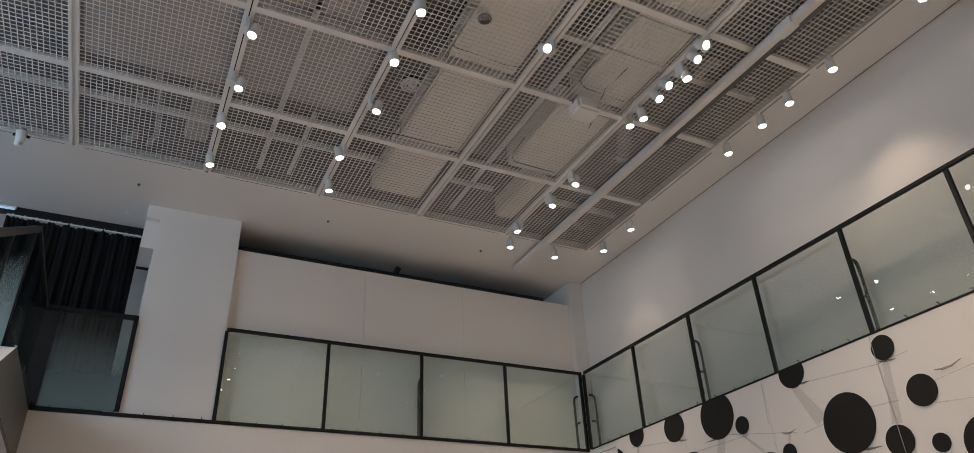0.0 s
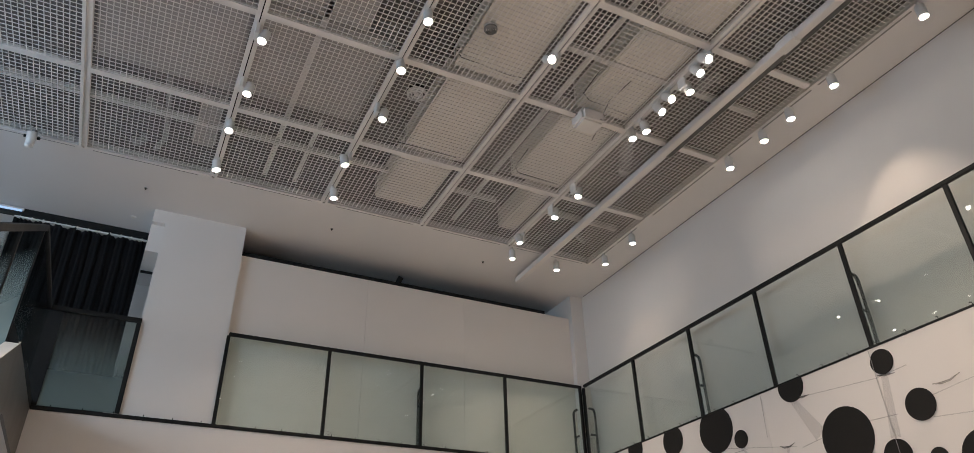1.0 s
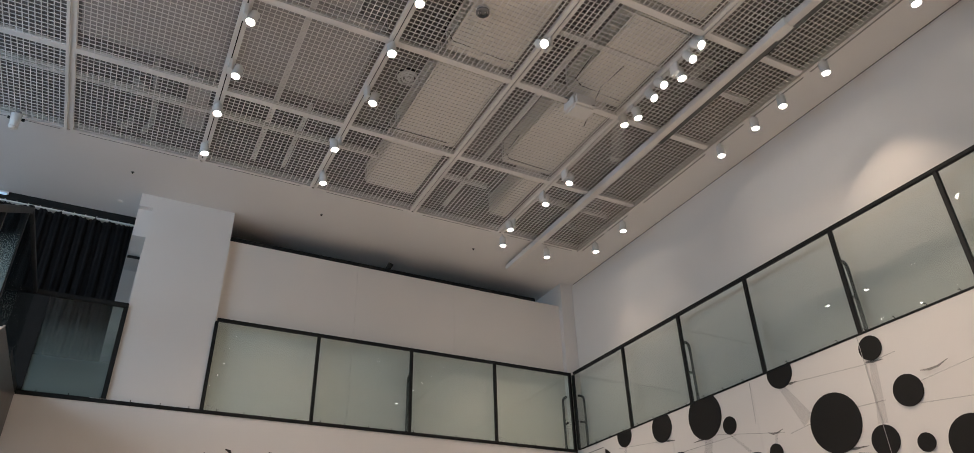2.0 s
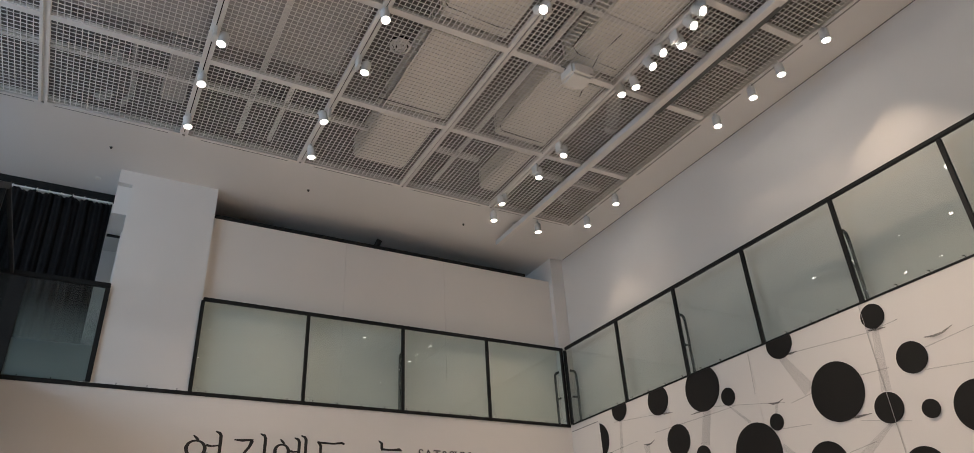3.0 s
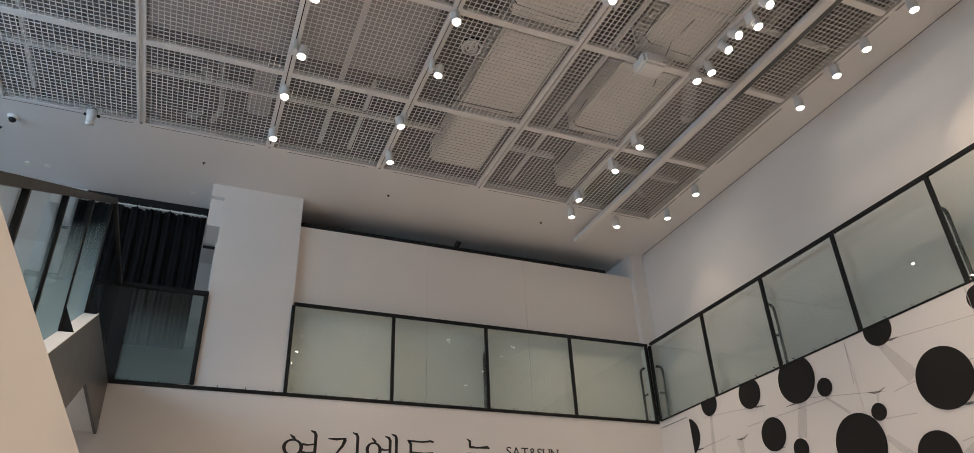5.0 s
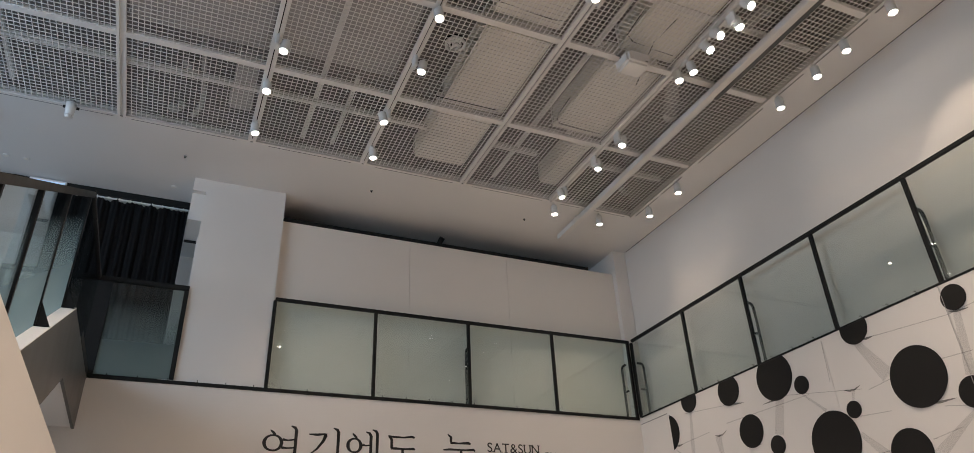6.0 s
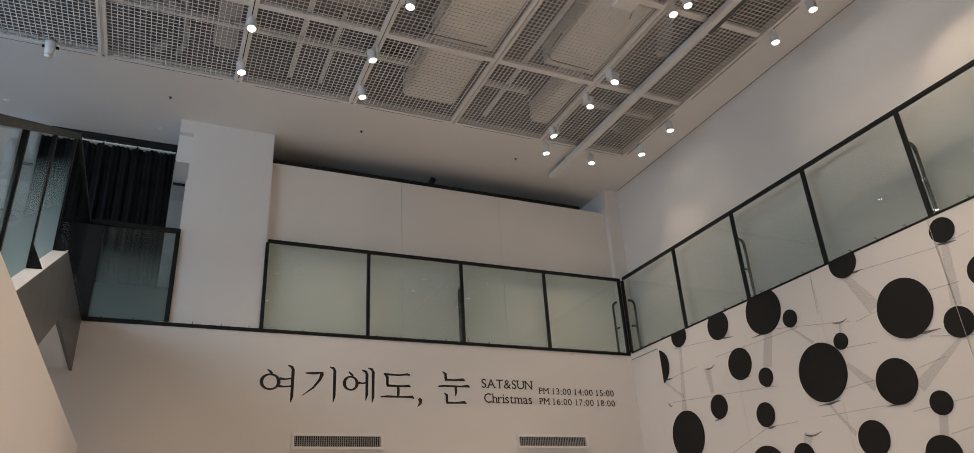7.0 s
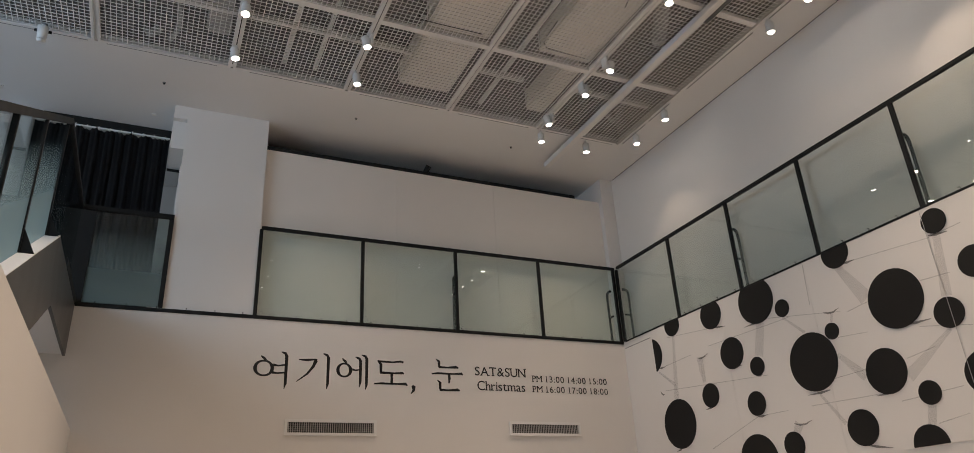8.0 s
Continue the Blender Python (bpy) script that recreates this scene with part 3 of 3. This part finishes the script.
balustrade("east", (-10.2, -0.06), EP, [-0.12, -2.655, -5.205, -7.7], list(zip(EP, EP[1:])), "black steel and green glass balustrade above the mural")

# the short bay beside the column
o = thing("glass_balustrade", (-7.2, 0, SLAB), "short bay of black steel and grey glass balustrade before a curtain", "balustrade", "glass balustrades")
part("top_rail", B(-7.77, -6.70, -0.012, 0.04, RAIL - 0.005, RAIL + 0.055, bevel=0.005), BLACK, o)
part("post", B(-6.755, -6.70, -0.008, 0.036, SLAB + 0.02, RAIL - 0.015, bevel=0.004), BLACK, o)
part("post", B(-7.77, -7.575, -0.008, 0.06, SLAB + 0.012, RAIL - 0.015, bevel=0.004), BLACK, o, "broad black end post")
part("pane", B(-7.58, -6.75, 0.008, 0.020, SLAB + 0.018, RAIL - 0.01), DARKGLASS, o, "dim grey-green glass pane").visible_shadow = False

# ---- upper corridor behind the short bay ----
o = thing("black_curtain", (-7.7, 0.8, SLAB), "heavy black pleated curtain hanging from a ceiling rail", "curtain")
bm = bmesh.new()
n, x0, x1 = 170, -8.6, -6.9
cols = []
for i in range(n + 1):
    x = x0 + (x1 - x0) * i / n
    col = []
    for k, z in enumerate((SLAB + 0.01, 5.2, 6.0, 6.8, 7.2, 7.30)):
        amp = 0.026 if k < 4 else 0.02
        s = x * 37 + 1.3 * math.sin(x * 5.0) + 0.25 * k
        y = 0.82 + amp * math.sin(s) + 0.02 * math.sin(x * 101 + k)
        dz = (-0.035 * abs(math.sin(x * 14))) if k == 5 else 0.0
        col.append(bm.verts.new((x, y, z + dz)))
    cols.append(col)
for p, q in zip(cols, cols[1:]):
    for k in range(5):
        bm.faces.new((p[k], q[k], q[k + 1], p[k + 1]))
bmesh.ops.solidify(bm, geom=bm.faces[:], thickness=0.006)
part("cloth", bm, CURTAIN, o, smooth=True)
bm = bmesh.new()
box(bm, x0, x1, 0.79, 0.80, 7.284, 7.303)
part("heading_tape", bm, PLASTIC, o, "white heading tape")
for k in range(12):
    x = x0 + 0.07 + k * (x1 - x0 - 0.14) / 11
    part("curtain_hook", tube(bmesh.new(), [(x, 0.80, 7.26), (x, 0.79, 7.30), (x, 0.80, 7.33)], 0.006, 6), PLASTIC, o)
structure("curtain_rail", B(-12.5, -6.87, 0.76, 0.86, 7.32, CEIL), BLACK, "black curtain rail fixed along the ceiling", "rail")
o = thing("linear_lamp", (-8.7, 0.74, 7.37), "cool lit linear lamp beside the curtain rail", "lamp")
part("housing", B(-8.95, -8.5, 0.71, 0.75, 7.355, 7.39, bevel=0.004), FRAMEW, o)
part("diffuser", B(-8.93, -8.52, 0.705, 0.745, 7.345, 7.356), BLUELIT, o, "cool blue-white diffuser")
structure("corridor_wall", B(-13.0, -6.72, 2.6, 2.7, SLAB, CEIL), WALL, "pale wall of the corridor behind the curtain", "wall")
structure("corridor_return", B(-6.72, -6.62, 0.62, 2.7, SLAB, CEIL), WALL, "pale return wall beside the column", "wall")
structure("curtain_bracket", B(-6.885, -6.721, 0.735, 0.765, 6.755, 6.785), BLACK, "short black bracket fixed beside the curtain", "bracket")

# ---- stair on the west side ----
XI, XO = -7.75, -7.633
SL = 0.552
YT = -2.118


def zk(y):
    """Height of the kerb's top along the flight."""
    return 4.469 + SL * (y - YT) if y < YT else 4.469


o = thing("staircase", (-8.4, -6, 0), "dark steel staircase with glass balustrade rising to the balcony", "staircase")
yb = -10.15
prism_side = [(0.0, 4.485), (YT, 4.465), (yb, zk(yb)), (yb, 0.0), (-8.9, 0.0), (-1.865, 3.885), (0.0, 3.87)]
part("side_panel", prism(bmesh.new(), prism_side, "x", XO - 0.03, XO), STEEL, o, "dark grey steel side panel")
kerb = [(YT, 4.468), (yb, zk(yb) - 0.001), (yb, 0.0), (YT, 4.368)]
part("kerb", prism(bmesh.new(), kerb, "x", XI - 0.12, XO - 0.03), WALL, o, "white sloping kerb under the glass")
part("kerb_cap", prism(bmesh.new(), [(YT, 4.478), (yb, zk(yb) + 0.009), (yb, zk(yb) + 0.001), (YT, 4.470)], "x", XI - 0.12, XO + 0.002), WALL, o, "white kerb top")
soff = [(0.0, 3.96), (-1.87, 3.97), (-9.03, 0.012), (-8.9, 0.012), (-1.87, 3.90), (0.0, 3.89)]
part("soffit", prism(bmesh.new(), soff, "x", -9.4, XO - 0.03), WALL, o, "white plastered underside")
part("landing", B(-9.4, XI - 0.12, YT, 0.0, 4.30, 4.45), FLOOR, o)
steps = 26
for k in range(steps):
    y1 = YT - 0.299 * k
    z1 = 4.45 - 0.165 * (k + 1)
    part("step", B(-9.4, XI - 0.12, y1 - 0.3, y1 + 0.02, max(0.0, z1 - 0.16), z1), FLOOR, o)
PY = [-2.2, -3.22, -4.25, -5.22, -6.2, -7.2, -8.2, -9.2]
part("top_rail", prism(bmesh.new(), [(YT, zk(YT) + 1.185), (YT, zk(YT) + 1.255), (-9.3, zk(-9.3) + 1.255), (-9.3, zk(-9.3) + 1.185)], "x", XI - 0.03, XI + 0.03), BLACK, o)
part("top_rail", B(XI - 0.025, XI + 0.025, YT + 0.002, -0.015, RAIL - 0.005, RAIL + 0.05, bevel=0.005), BLACK, o)
for k, y in enumerate(PY):
    w = 0.018 if k < 2 else 0.026
    p = part("post", B(XI - w, XI + w, y - 0.02, y + 0.02, zk(y) + 0.012, zk(y) + 1.2, bevel=0.003), BLACK, o)
    part("gusset", prism(bmesh.new(), [(XI, zk(y) + 0.012), (XO - 0.004, zk(y) + 0.012), (XI, zk(y) + 0.25)], "y", y - 0.008, y + 0.008), BLACK, p, "black triangular gusset plate")
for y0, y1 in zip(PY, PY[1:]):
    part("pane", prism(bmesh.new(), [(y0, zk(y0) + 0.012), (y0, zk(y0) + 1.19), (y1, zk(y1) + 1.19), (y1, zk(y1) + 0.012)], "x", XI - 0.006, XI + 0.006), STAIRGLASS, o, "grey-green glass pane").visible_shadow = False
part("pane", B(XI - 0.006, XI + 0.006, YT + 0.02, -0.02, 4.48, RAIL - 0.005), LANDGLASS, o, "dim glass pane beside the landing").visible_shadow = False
part("landing_kick_plate", B(XI - 0.01, XO + 0.004, -1.3, -0.016, 4.47, 4.56), BLACK, o)
structure("stair_wall", B(-7.61, -7.45, -8.6, -0.003, 0.0, 3.06), WALL, "low white wall beside the stair", "wall")

# ---- mural ----
MX = -0.010
o = thing("mural", (0, -3, 2.3), "white printed mural of black discs and pencil lines", "mural")
seams = [-0.70, -2.21, -3.665, -5.17, -6.65, -8.1]
for a in seams[3:4]:
    part("joint_strip", B(MX - 0.0145, MX - 0.0122, a - 0.002, a + 0.002, 2.315, SLAB - 0.026), JOINT, o, "thin grey joint line")
for a, b in zip(seams, seams[1:]):
    part("sheet", B(MX, -0.001, b + 0.0015, a - 0.0015, 2.31, SLAB - 0.0235), WALL, o)
DISCS = [(-5.271, 4.318, 0.125), (-4.118, 4.43, 0.175), (-4.661, 3.729, 0.303), (-5.145, 3.437, 0.146), (-2.855, 4.275, 0.285), (-2.037, 4.341, 0.195),
         (-1.222, 4.43, 0.16), (-3.238, 4.063, 0.105), (-3.84, 3.617, 0.091), (-2.294, 3.756, 0.202), (-2.675, 3.499, 0.114), (-3.503, 3.359, 0.325),
         (-4.35, 3.065, 0.228), (-1.776, 3.321, 0.156), (-2.546, 3.075, 0.145), (-1.076, 3.07, 0.33), (-4.736, 2.775, 0.113), (-3.924, 2.578, 0.182),
         (-2.99, 2.53, 0.146), (-2.42, 2.43, 0.30), (-4.61, 2.32, 0.18), (-5.515, 3.815, 0.15), (-5.31, 2.84, 0.2), (-0.65, 4.105, 0.26), (-5.53, 3.33, 0.085), (-5.95, 3.25, 0.225)]
for y, z, r in DISCS:
    bm = bmesh.new()
    prism(bm, [(y + r * math.cos(2 * math.pi * k / 56), z + r * math.sin(2 * math.pi * k / 56)) for k in range(56)], "x", MX - 0.012, MX - 0.001)
    for co, no in (((0, 0, SLAB - 0.024), (0, 0, 1)), ((0, -0.74, 0), (0, 1, 0)), ((0, 0, 2.31), (0, 0, -1))):
        bmesh.ops.bisect_plane(bm, geom=bm.verts[:] + bm.edges[:] + bm.faces[:], plane_co=co, plane_no=no, clear_outer=True)
        bmesh.ops.holes_fill(bm, edges=[e for e in bm.edges if e.is_boundary])
    part("disc", bm, DISC, o, "matt black printed disc")


def ribbon(bm, pts, widths, axis, a, b):
    """A flat band through (u, v) points with a width at each, given a thickness from a to b along the axis."""
    L, R = [], []
    for i, (u, v) in enumerate(pts):
        p, q = pts[max(i - 1, 0)], pts[min(i + 1, len(pts) - 1)]
        d = Vector((q[0] - p[0], q[1] - p[1])).normalized()
        w = widths[i] / 2
        L.append((u - d.y * w, v + d.x * w))
        R.append((u + d.y * w, v - d.x * w))
    return prism(bm, L + R[::-1], axis, a, b)


SMEARS = [(-1.22, 4.3, -1.08, 3.4, 0.042, 0.094), (-2.86, 4.0, -2.73, 3.61, 0.125, 0.135), (-4.09, 4.29, -4.35, 3.83, 0.073, 0.166), (-5.25, 4.17, -5.17, 3.59, 0.073, 0.104),
          (-1.68, 3.84, -1.7, 3.51, 0.114, 0.062), (-3.21, 3.96, -3.48, 3.7, 0.021, 0.036), (-3.84, 3.36, -4.11, 3.06, 0.052, 0.104), (-5.11, 3.29, -4.57, 2.96, 0.036, 0.125),
          (-3.49, 3.0, -3.73, 2.65, 0.026, 0.047), (-4.72, 2.67, -4.66, 2.47, 0.083, 0.083), (-3.12, 2.75, -3.04, 2.63, 0.125, 0.083), (-3.89, 3.8, -3.86, 3.71, 0.036, 0.026), (-0.78, 3.85, -1.11, 3.59, 0.021, 0.052)]
for ya, za, yb_, zb, wa, wb in SMEARS:
    part("pencil_shade", ribbon(bmesh.new(), [(ya, za), ((ya + yb_) / 2, (za + zb) / 2), (yb_, zb)], (wa, (wa + wb) / 2, wb), "x", MX - 0.004, MX - 0.0005), SMEAR, o, "soft grey pencil shading")
CONTACTS = [(-2.95, 4.02, -2.59, 4.01), (-4.69, 3.45, -4.96, 3.43), (-3.64, 3.02, -3.33, 3.02), (-4.39, 2.86, -4.17, 2.85), (-1.82, 3.18, -1.64, 3.16), (-5.18, 4.2, -5.37, 4.17), (-2.23, 3.59, -2.43, 3.57),
            (-2.53, 2.92, -2.68, 2.92), (-3.91, 2.41, -4.21, 2.34), (-2.73, 3.39, -2.63, 3.39), (-4.18, 4.28, -4.33, 4.27), (-1.05, 2.75, -0.93, 2.72), (-2.02, 4.17, -2.27, 4.12), (-0.79, 3.9, -0.95, 3.89)]
for ya, za, yb_, zb in CONTACTS:
    part("contact_shade", ribbon(bmesh.new(), [(ya, za), (0.6 * ya + 0.4 * yb_, 0.6 * za + 0.4 * zb - 0.006), (yb_, zb)], (0.010, 0.026, 0.004), "x", MX - 0.0075, MX - 0.0045), CONTACT, o, "dark pencil shade under a disc")
LINES = [(-2.9, 4.03, -4.01, 3.79), (-1.89, 3.95, -3.31, 3.93), (-4.18, 4.28, -5.16, 4.18), (-5.16, 4.18, -5.51, 4.2), (-3.67, 4.45, -3.64, 3.98), (-1.08, 4.28, -2.05, 4.16), (-0.83, 3.89, -1.53, 3.92),
         (-0.87, 3.56, -2.82, 3.36), (-2.69, 2.92, -3.01, 2.91), (-3.35, 2.9, -4.23, 2.86), (-3.62, 3.12, -4.16, 3.13), (-4.61, 3.13, -4.92, 3.17), (-3.9, 3.53, -4.27, 3.49), (-4.83, 3.39, -5.32, 3.27),
         (-4.09, 3.76, -4.36, 3.79), (-4.96, 3.81, -5.27, 3.79), (-1.65, 2.66, -2.53, 2.92), (-4.43, 2.75, -5.07, 2.77), (-4.74, 2.49, -5.05, 2.53), (-5.66, 3.86, -6.4, 3.93), (-5.6, 3.67, -6.4, 3.56)]
for ya, za, yb_, zb in LINES:
    part("pencil_line", ribbon(bmesh.new(), [(ya, za), (yb_, zb)], (0.009, 0.007), "x", MX - 0.011, MX - 0.008), PENCIL, o, "thin grey pencil line")
for ya, za, yb_, zb in ((-3.79, 3.84, -4.0, 3.82), (-1.64, 3.85, -1.86, 3.85), (-3.06, 2.755, -3.31, 2.74), (-0.77, 3.57, -0.85, 3.51), (-5.69, 3.95, -5.97, 3.96)):
    d, h = yb_ - ya, zb - za
    part("curl_mark", ribbon(bmesh.new(), [(ya, za), (ya + 0.3 * d, za + 0.3 * h - 0.02), (ya + 0.62 * d, za + 0.62 * h - 0.02), (yb_, zb + 0.012)], (0.006, 0.022, 0.018, 0.004), "x", MX - 0.0145, MX - 0.0115), CONTACT, o, "small grey curled mark")
structure("mural_edge_trim", B(-0.006, -0.0005, -0.68, -0.03, SLAB - 0.115, SLAB - 0.105), GREYP, "thin grey trim line on the wall", "trim")

# ---- wall lettering ----
o = thing("wall_lettering", (-3, 0, 3.6), "large black Korean and Latin lettering on the white wall", "lettering")


def syllable(x, z, w, h, strokes, rings=()):
    bm = bmesh.new()
    for pts, wd in strokes:
        ribbon(bm, [(x + u * w, z + v * h) for u, v in pts], [k * h * 1.38 for k in wd], "y", -0.004, -0.0005)
    for cu, cv, ru, rv in rings:
        n = 36
        rr = [[bm.verts.new((x + cu * w + (ru * w - t * 0.027 * (1 + 0.6 * abs(math.cos(a)))) * math.cos(a), y, z + cv * h + (rv * h - t * 0.023) * math.sin(a))) for a in [2 * math.pi * k / n for k in range(n)]] for t, y in ((0, -0.004), (1, -0.004), (1, -0.0005), (0, -0.0005))]
        for p, q in zip(rr, rr[1:] + rr[:1]):
            for k in range(n):
                bm.faces.new((p[k], p[(k + 1) % n], q[(k + 1) % n], q[k]))
    part("syllable", bm, INK, o)


def vbar(u, top=1.0, low=0.0):
    return ([(u - 0.16, top - 0.01), (u - 0.04, top - 0.05), (u, top - 0.12), (u, low + 0.15), (u - 0.03, low)], (0.02, 0.055, 0.062, 0.055, 0.012))


syllable(-5.585, 3.585, 0.42, 0.47, [vbar(0.95), ([(0.57, 0.63), (0.72, 0.61), (0.95, 0.645)], (0.05, 0.03, 0.03)), ([(0.55, 0.42), (0.72, 0.41), (0.95, 0.435)], (0.05, 0.03, 0.03)), ([(0.20, 0.86), (0.30, 0.79), (0.36, 0.74)], (0.02, 0.05, 0.03))], [(0.30, 0.53, 0.30, 0.22)])
syllable(-5.055, 3.60, 0.42, 0.46, [vbar(0.95), ([(0.06, 0.79), (0.30, 0.785), (0.52, 0.81), (0.60, 0.79)], (0.02, 0.05, 0.035, 0.06)), ([(0.57, 0.79), (0.50, 0.62), (0.32, 0.40), (0.0, 0.17)], (0.075, 0.055, 0.04, 0.012))])
syllable(-4.55, 3.61, 0.42, 0.46, [vbar(0.96), vbar(0.76, 0.93, 0.06), ([(0.50, 0.56), (0.60, 0.54), (0.76, 0.56)], (0.05, 0.03, 0.03)), ([(0.18, 0.86), (0.26, 0.79), (0.32, 0.74)], (0.02, 0.05, 0.03))], [(0.25, 0.53, 0.25, 0.21)])
syllable(-4.045, 3.66, 0.46, 0.40, [([(0.10, 0.86), (0.18, 0.83), (0.55, 0.82), (0.80, 0.86), (0.88, 0.83)], (0.02, 0.05, 0.04, 0.05, 0.05)), ([(0.10, 0.86), (0.20, 0.74), (0.20, 0.46)], (0.03, 0.07, 0.06)), ([(0.18, 0.46), (0.6, 0.45), (0.85, 0.47), (0.90, 0.45)], (0.06, 0.045, 0.06, 0.03)), ([(0.52, 0.45), (0.53, 0.3), (0.52, 0.1)], (0.06, 0.065, 0.06)), ([(0.0, 0.08), (0.2, 0.10), (0.7, 0.10), (0.95, 0.11), (1.0, 0.06)], (0.03, 0.05, 0.04, 0.07, 0.03))])
syllable(-3.545, 3.575, 0.08, 0.13, [([(0.35, 0.85), (0.62, 0.68), (0.6, 0.38), (0.1, 0.0)], (0.18, 0.32, 0.2, 0.04))])
syllable(-3.235, 3.62, 0.46, 0.46, [([(0.14, 0.97), (0.24, 0.90), (0.24, 0.74)], (0.02, 0.06, 0.055)), ([(0.22, 0.73), (0.5, 0.725), (0.80, 0.75), (0.86, 0.72)], (0.05, 0.035, 0.06, 0.03)), ([(0.0, 0.52), (0.2, 0.54), (0.7, 0.54), (0.96, 0.56), (1.0, 0.52)], (0.03, 0.045, 0.035, 0.055, 0.03)), ([(0.55, 0.53), (0.56, 0.4), (0.54, 0.25)], (0.055, 0.06, 0.02)), ([(0.18, 0.33), (0.26, 0.27), (0.26, 0.06)], (0.02, 0.06, 0.05)), ([(0.24, 0.05), (0.5, 0.045), (0.82, 0.07), (0.88, 0.04)], (0.05, 0.035, 0.06, 0.03))])


# feet and heads of the letters: place across, up, and half width
SERIFS = {"S": ((0.06, 0.16, 0.03), (0.93, 0.86, 0.03)), "A": ((0.04, 0, 0.13), (0.96, 0, 0.13)), "T": ((0.5, 0, 0.14), (0.04, 0.93, 0.03), (0.96, 0.93, 0.03)),
          "U": ((0.07, 1, 0.13), (0.93, 1, 0.13)), "N": ((0.07, 0, 0.12), (0.04, 1, 0.10), (0.93, 1, 0.12)), "C": ((0.95, 0.84, 0.03),), "h": ((0.1, 0, 0.12), (0.9, 0, 0.12), (0.04, 1, 0.06)),
          "r": ((0.18, 0, 0.13), (0.08, 1, 0.06)), "i": ((0.5, 0, 0.13), (0.2, 0.72, 0.06)), "m": ((0.06, 0, 0.10), (0.5, 0, 0.10), (0.94, 0, 0.10), (0.02, 1, 0.05)), "a": ((0.97, 0, 0.06),),
          "P": ((0.1, 0, 0.16), (0.06, 1, 0.10)), "M": ((0.06, 0, 0.13), (0.94, 0, 0.13), (0.04, 1, 0.10), (0.96, 1, 0.10)), "1": ((0.55, 0, 0.17),), "4": ((0.72, 0, 0.12),), "7": ((0.06, 0.93, 0.03),)}


def words(text, x0, x1, base, cap):
    """Built-in letters with added serifs, set to a width and cap height on the wall; each letter is a part."""
    made, pen = [], 0.0
    for c in text:
        if c == " ":
            pen += 0.24
            continue
        cu = bpy.data.curves.new("words", "FONT")
        cu.body, cu.extrude = c, 0.0015
        tmp = new("words", cu)
        bpy.context.view_layer.update()
        me = bpy.data.meshes.new_from_object(tmp.evaluated_get(bpy.context.evaluated_depsgraph_get()))
        bpy.data.objects.remove(tmp)
        one = bmesh.new()
        one.from_mesh(me)
        bpy.data.meshes.remove(me)
        lo, hi = min(v.co.x for v in one.verts), max(v.co.x for v in one.verts)
        cell = 0.56 if c.isdigit() else 0.27 if c == ":" else hi - lo + 0.085
        made.append((c, one, pen - lo + (cell - hi + lo) / 2))
        pen += cell
    end = pen
    top = max(v.co.y for c, one, shift in made for v in one.verts)
    for c, one, shift in made:
        for v in one.verts:
            v.co = Vector((x0 + (v.co.x + shift) / end * (x1 - x0), -0.0025 - v.co.z, base + v.co.y / top * cap))
        xa, xb = min(v.co.x for v in one.verts), max(v.co.x for v in one.verts)
        za, zb = min(v.co.z for v in one.verts), max(v.co.z for v in one.verts)
        for u, w, half in SERIFS.get(c, ()):
            x, z, t = xa + u * (xb - xa), za + w * (zb - za), cap * 0.085
            z = z - t if w > 0.5 else z
            box(one, x - 1.25 * half * cap, x + 1.25 * half * cap, -0.0044, -0.0008, z, z + t)
        part("letter", one, INK, o)


words("SAT&SUN", -2.597, -1.785, 3.865, 0.125)
words("Christmas", -2.568, -1.806, 3.66, 0.13)
words("PM 13:00 14:00 15:00", -1.69, -0.403, 3.81, 0.09)
words("PM 16:00 17:00 18:00", -1.695, -0.402, 3.66, 0.09)


# ---- air vents in the lower wall ----
def vent(x0, x1, z0, z1):
    o = thing("wall_vent", ((x0 + x1) / 2, 0, z0), "white framed air grille with dark slats, set in the wall", "air vent", "wall vents")
    f = 0.035
    bm = bmesh.new()
    box(bm, x0, x1, -0.026, -0.001, z1 - f, z1)
    box(bm, x0, x1, -0.026, -0.001, z0, z0 + f)
    box(bm, x0, x0 + f, -0.026, -0.001, z0 + f, z1 - f)
    box(bm, x1 - f, x1, -0.026, -0.001, z0 + f, z1 - f)
    part("vent_frame", bm, PLASTIC, o)
    part("backing", B(x0 + f, x1 - f, -0.003, -0.001, z0 + f, z1 - f), SLOT, o, "dark hollow")
    n = 40
    for k in range(n):
        x = x0 + f + (x1 - x0 - 2 * f) * (k + 0.5) / n
        part("slat", B(x - 0.004, x + 0.004, -0.014, -0.0055, z0 + f, z1 - f), MIDGREY, o)
    for k in range(1, 5):
        z = z0 + f + (z1 - z0 - 2 * f) * k / 5
        part("cross_bar", B(x0 + f, x1 - f, -0.0055, -0.0035, z - 0.0022, z + 0.0022), GREYP, o)


vent(-5.165, -4.01, 3.02, 3.217)
vent(-2.105, -0.963, 3.046, 3.238)
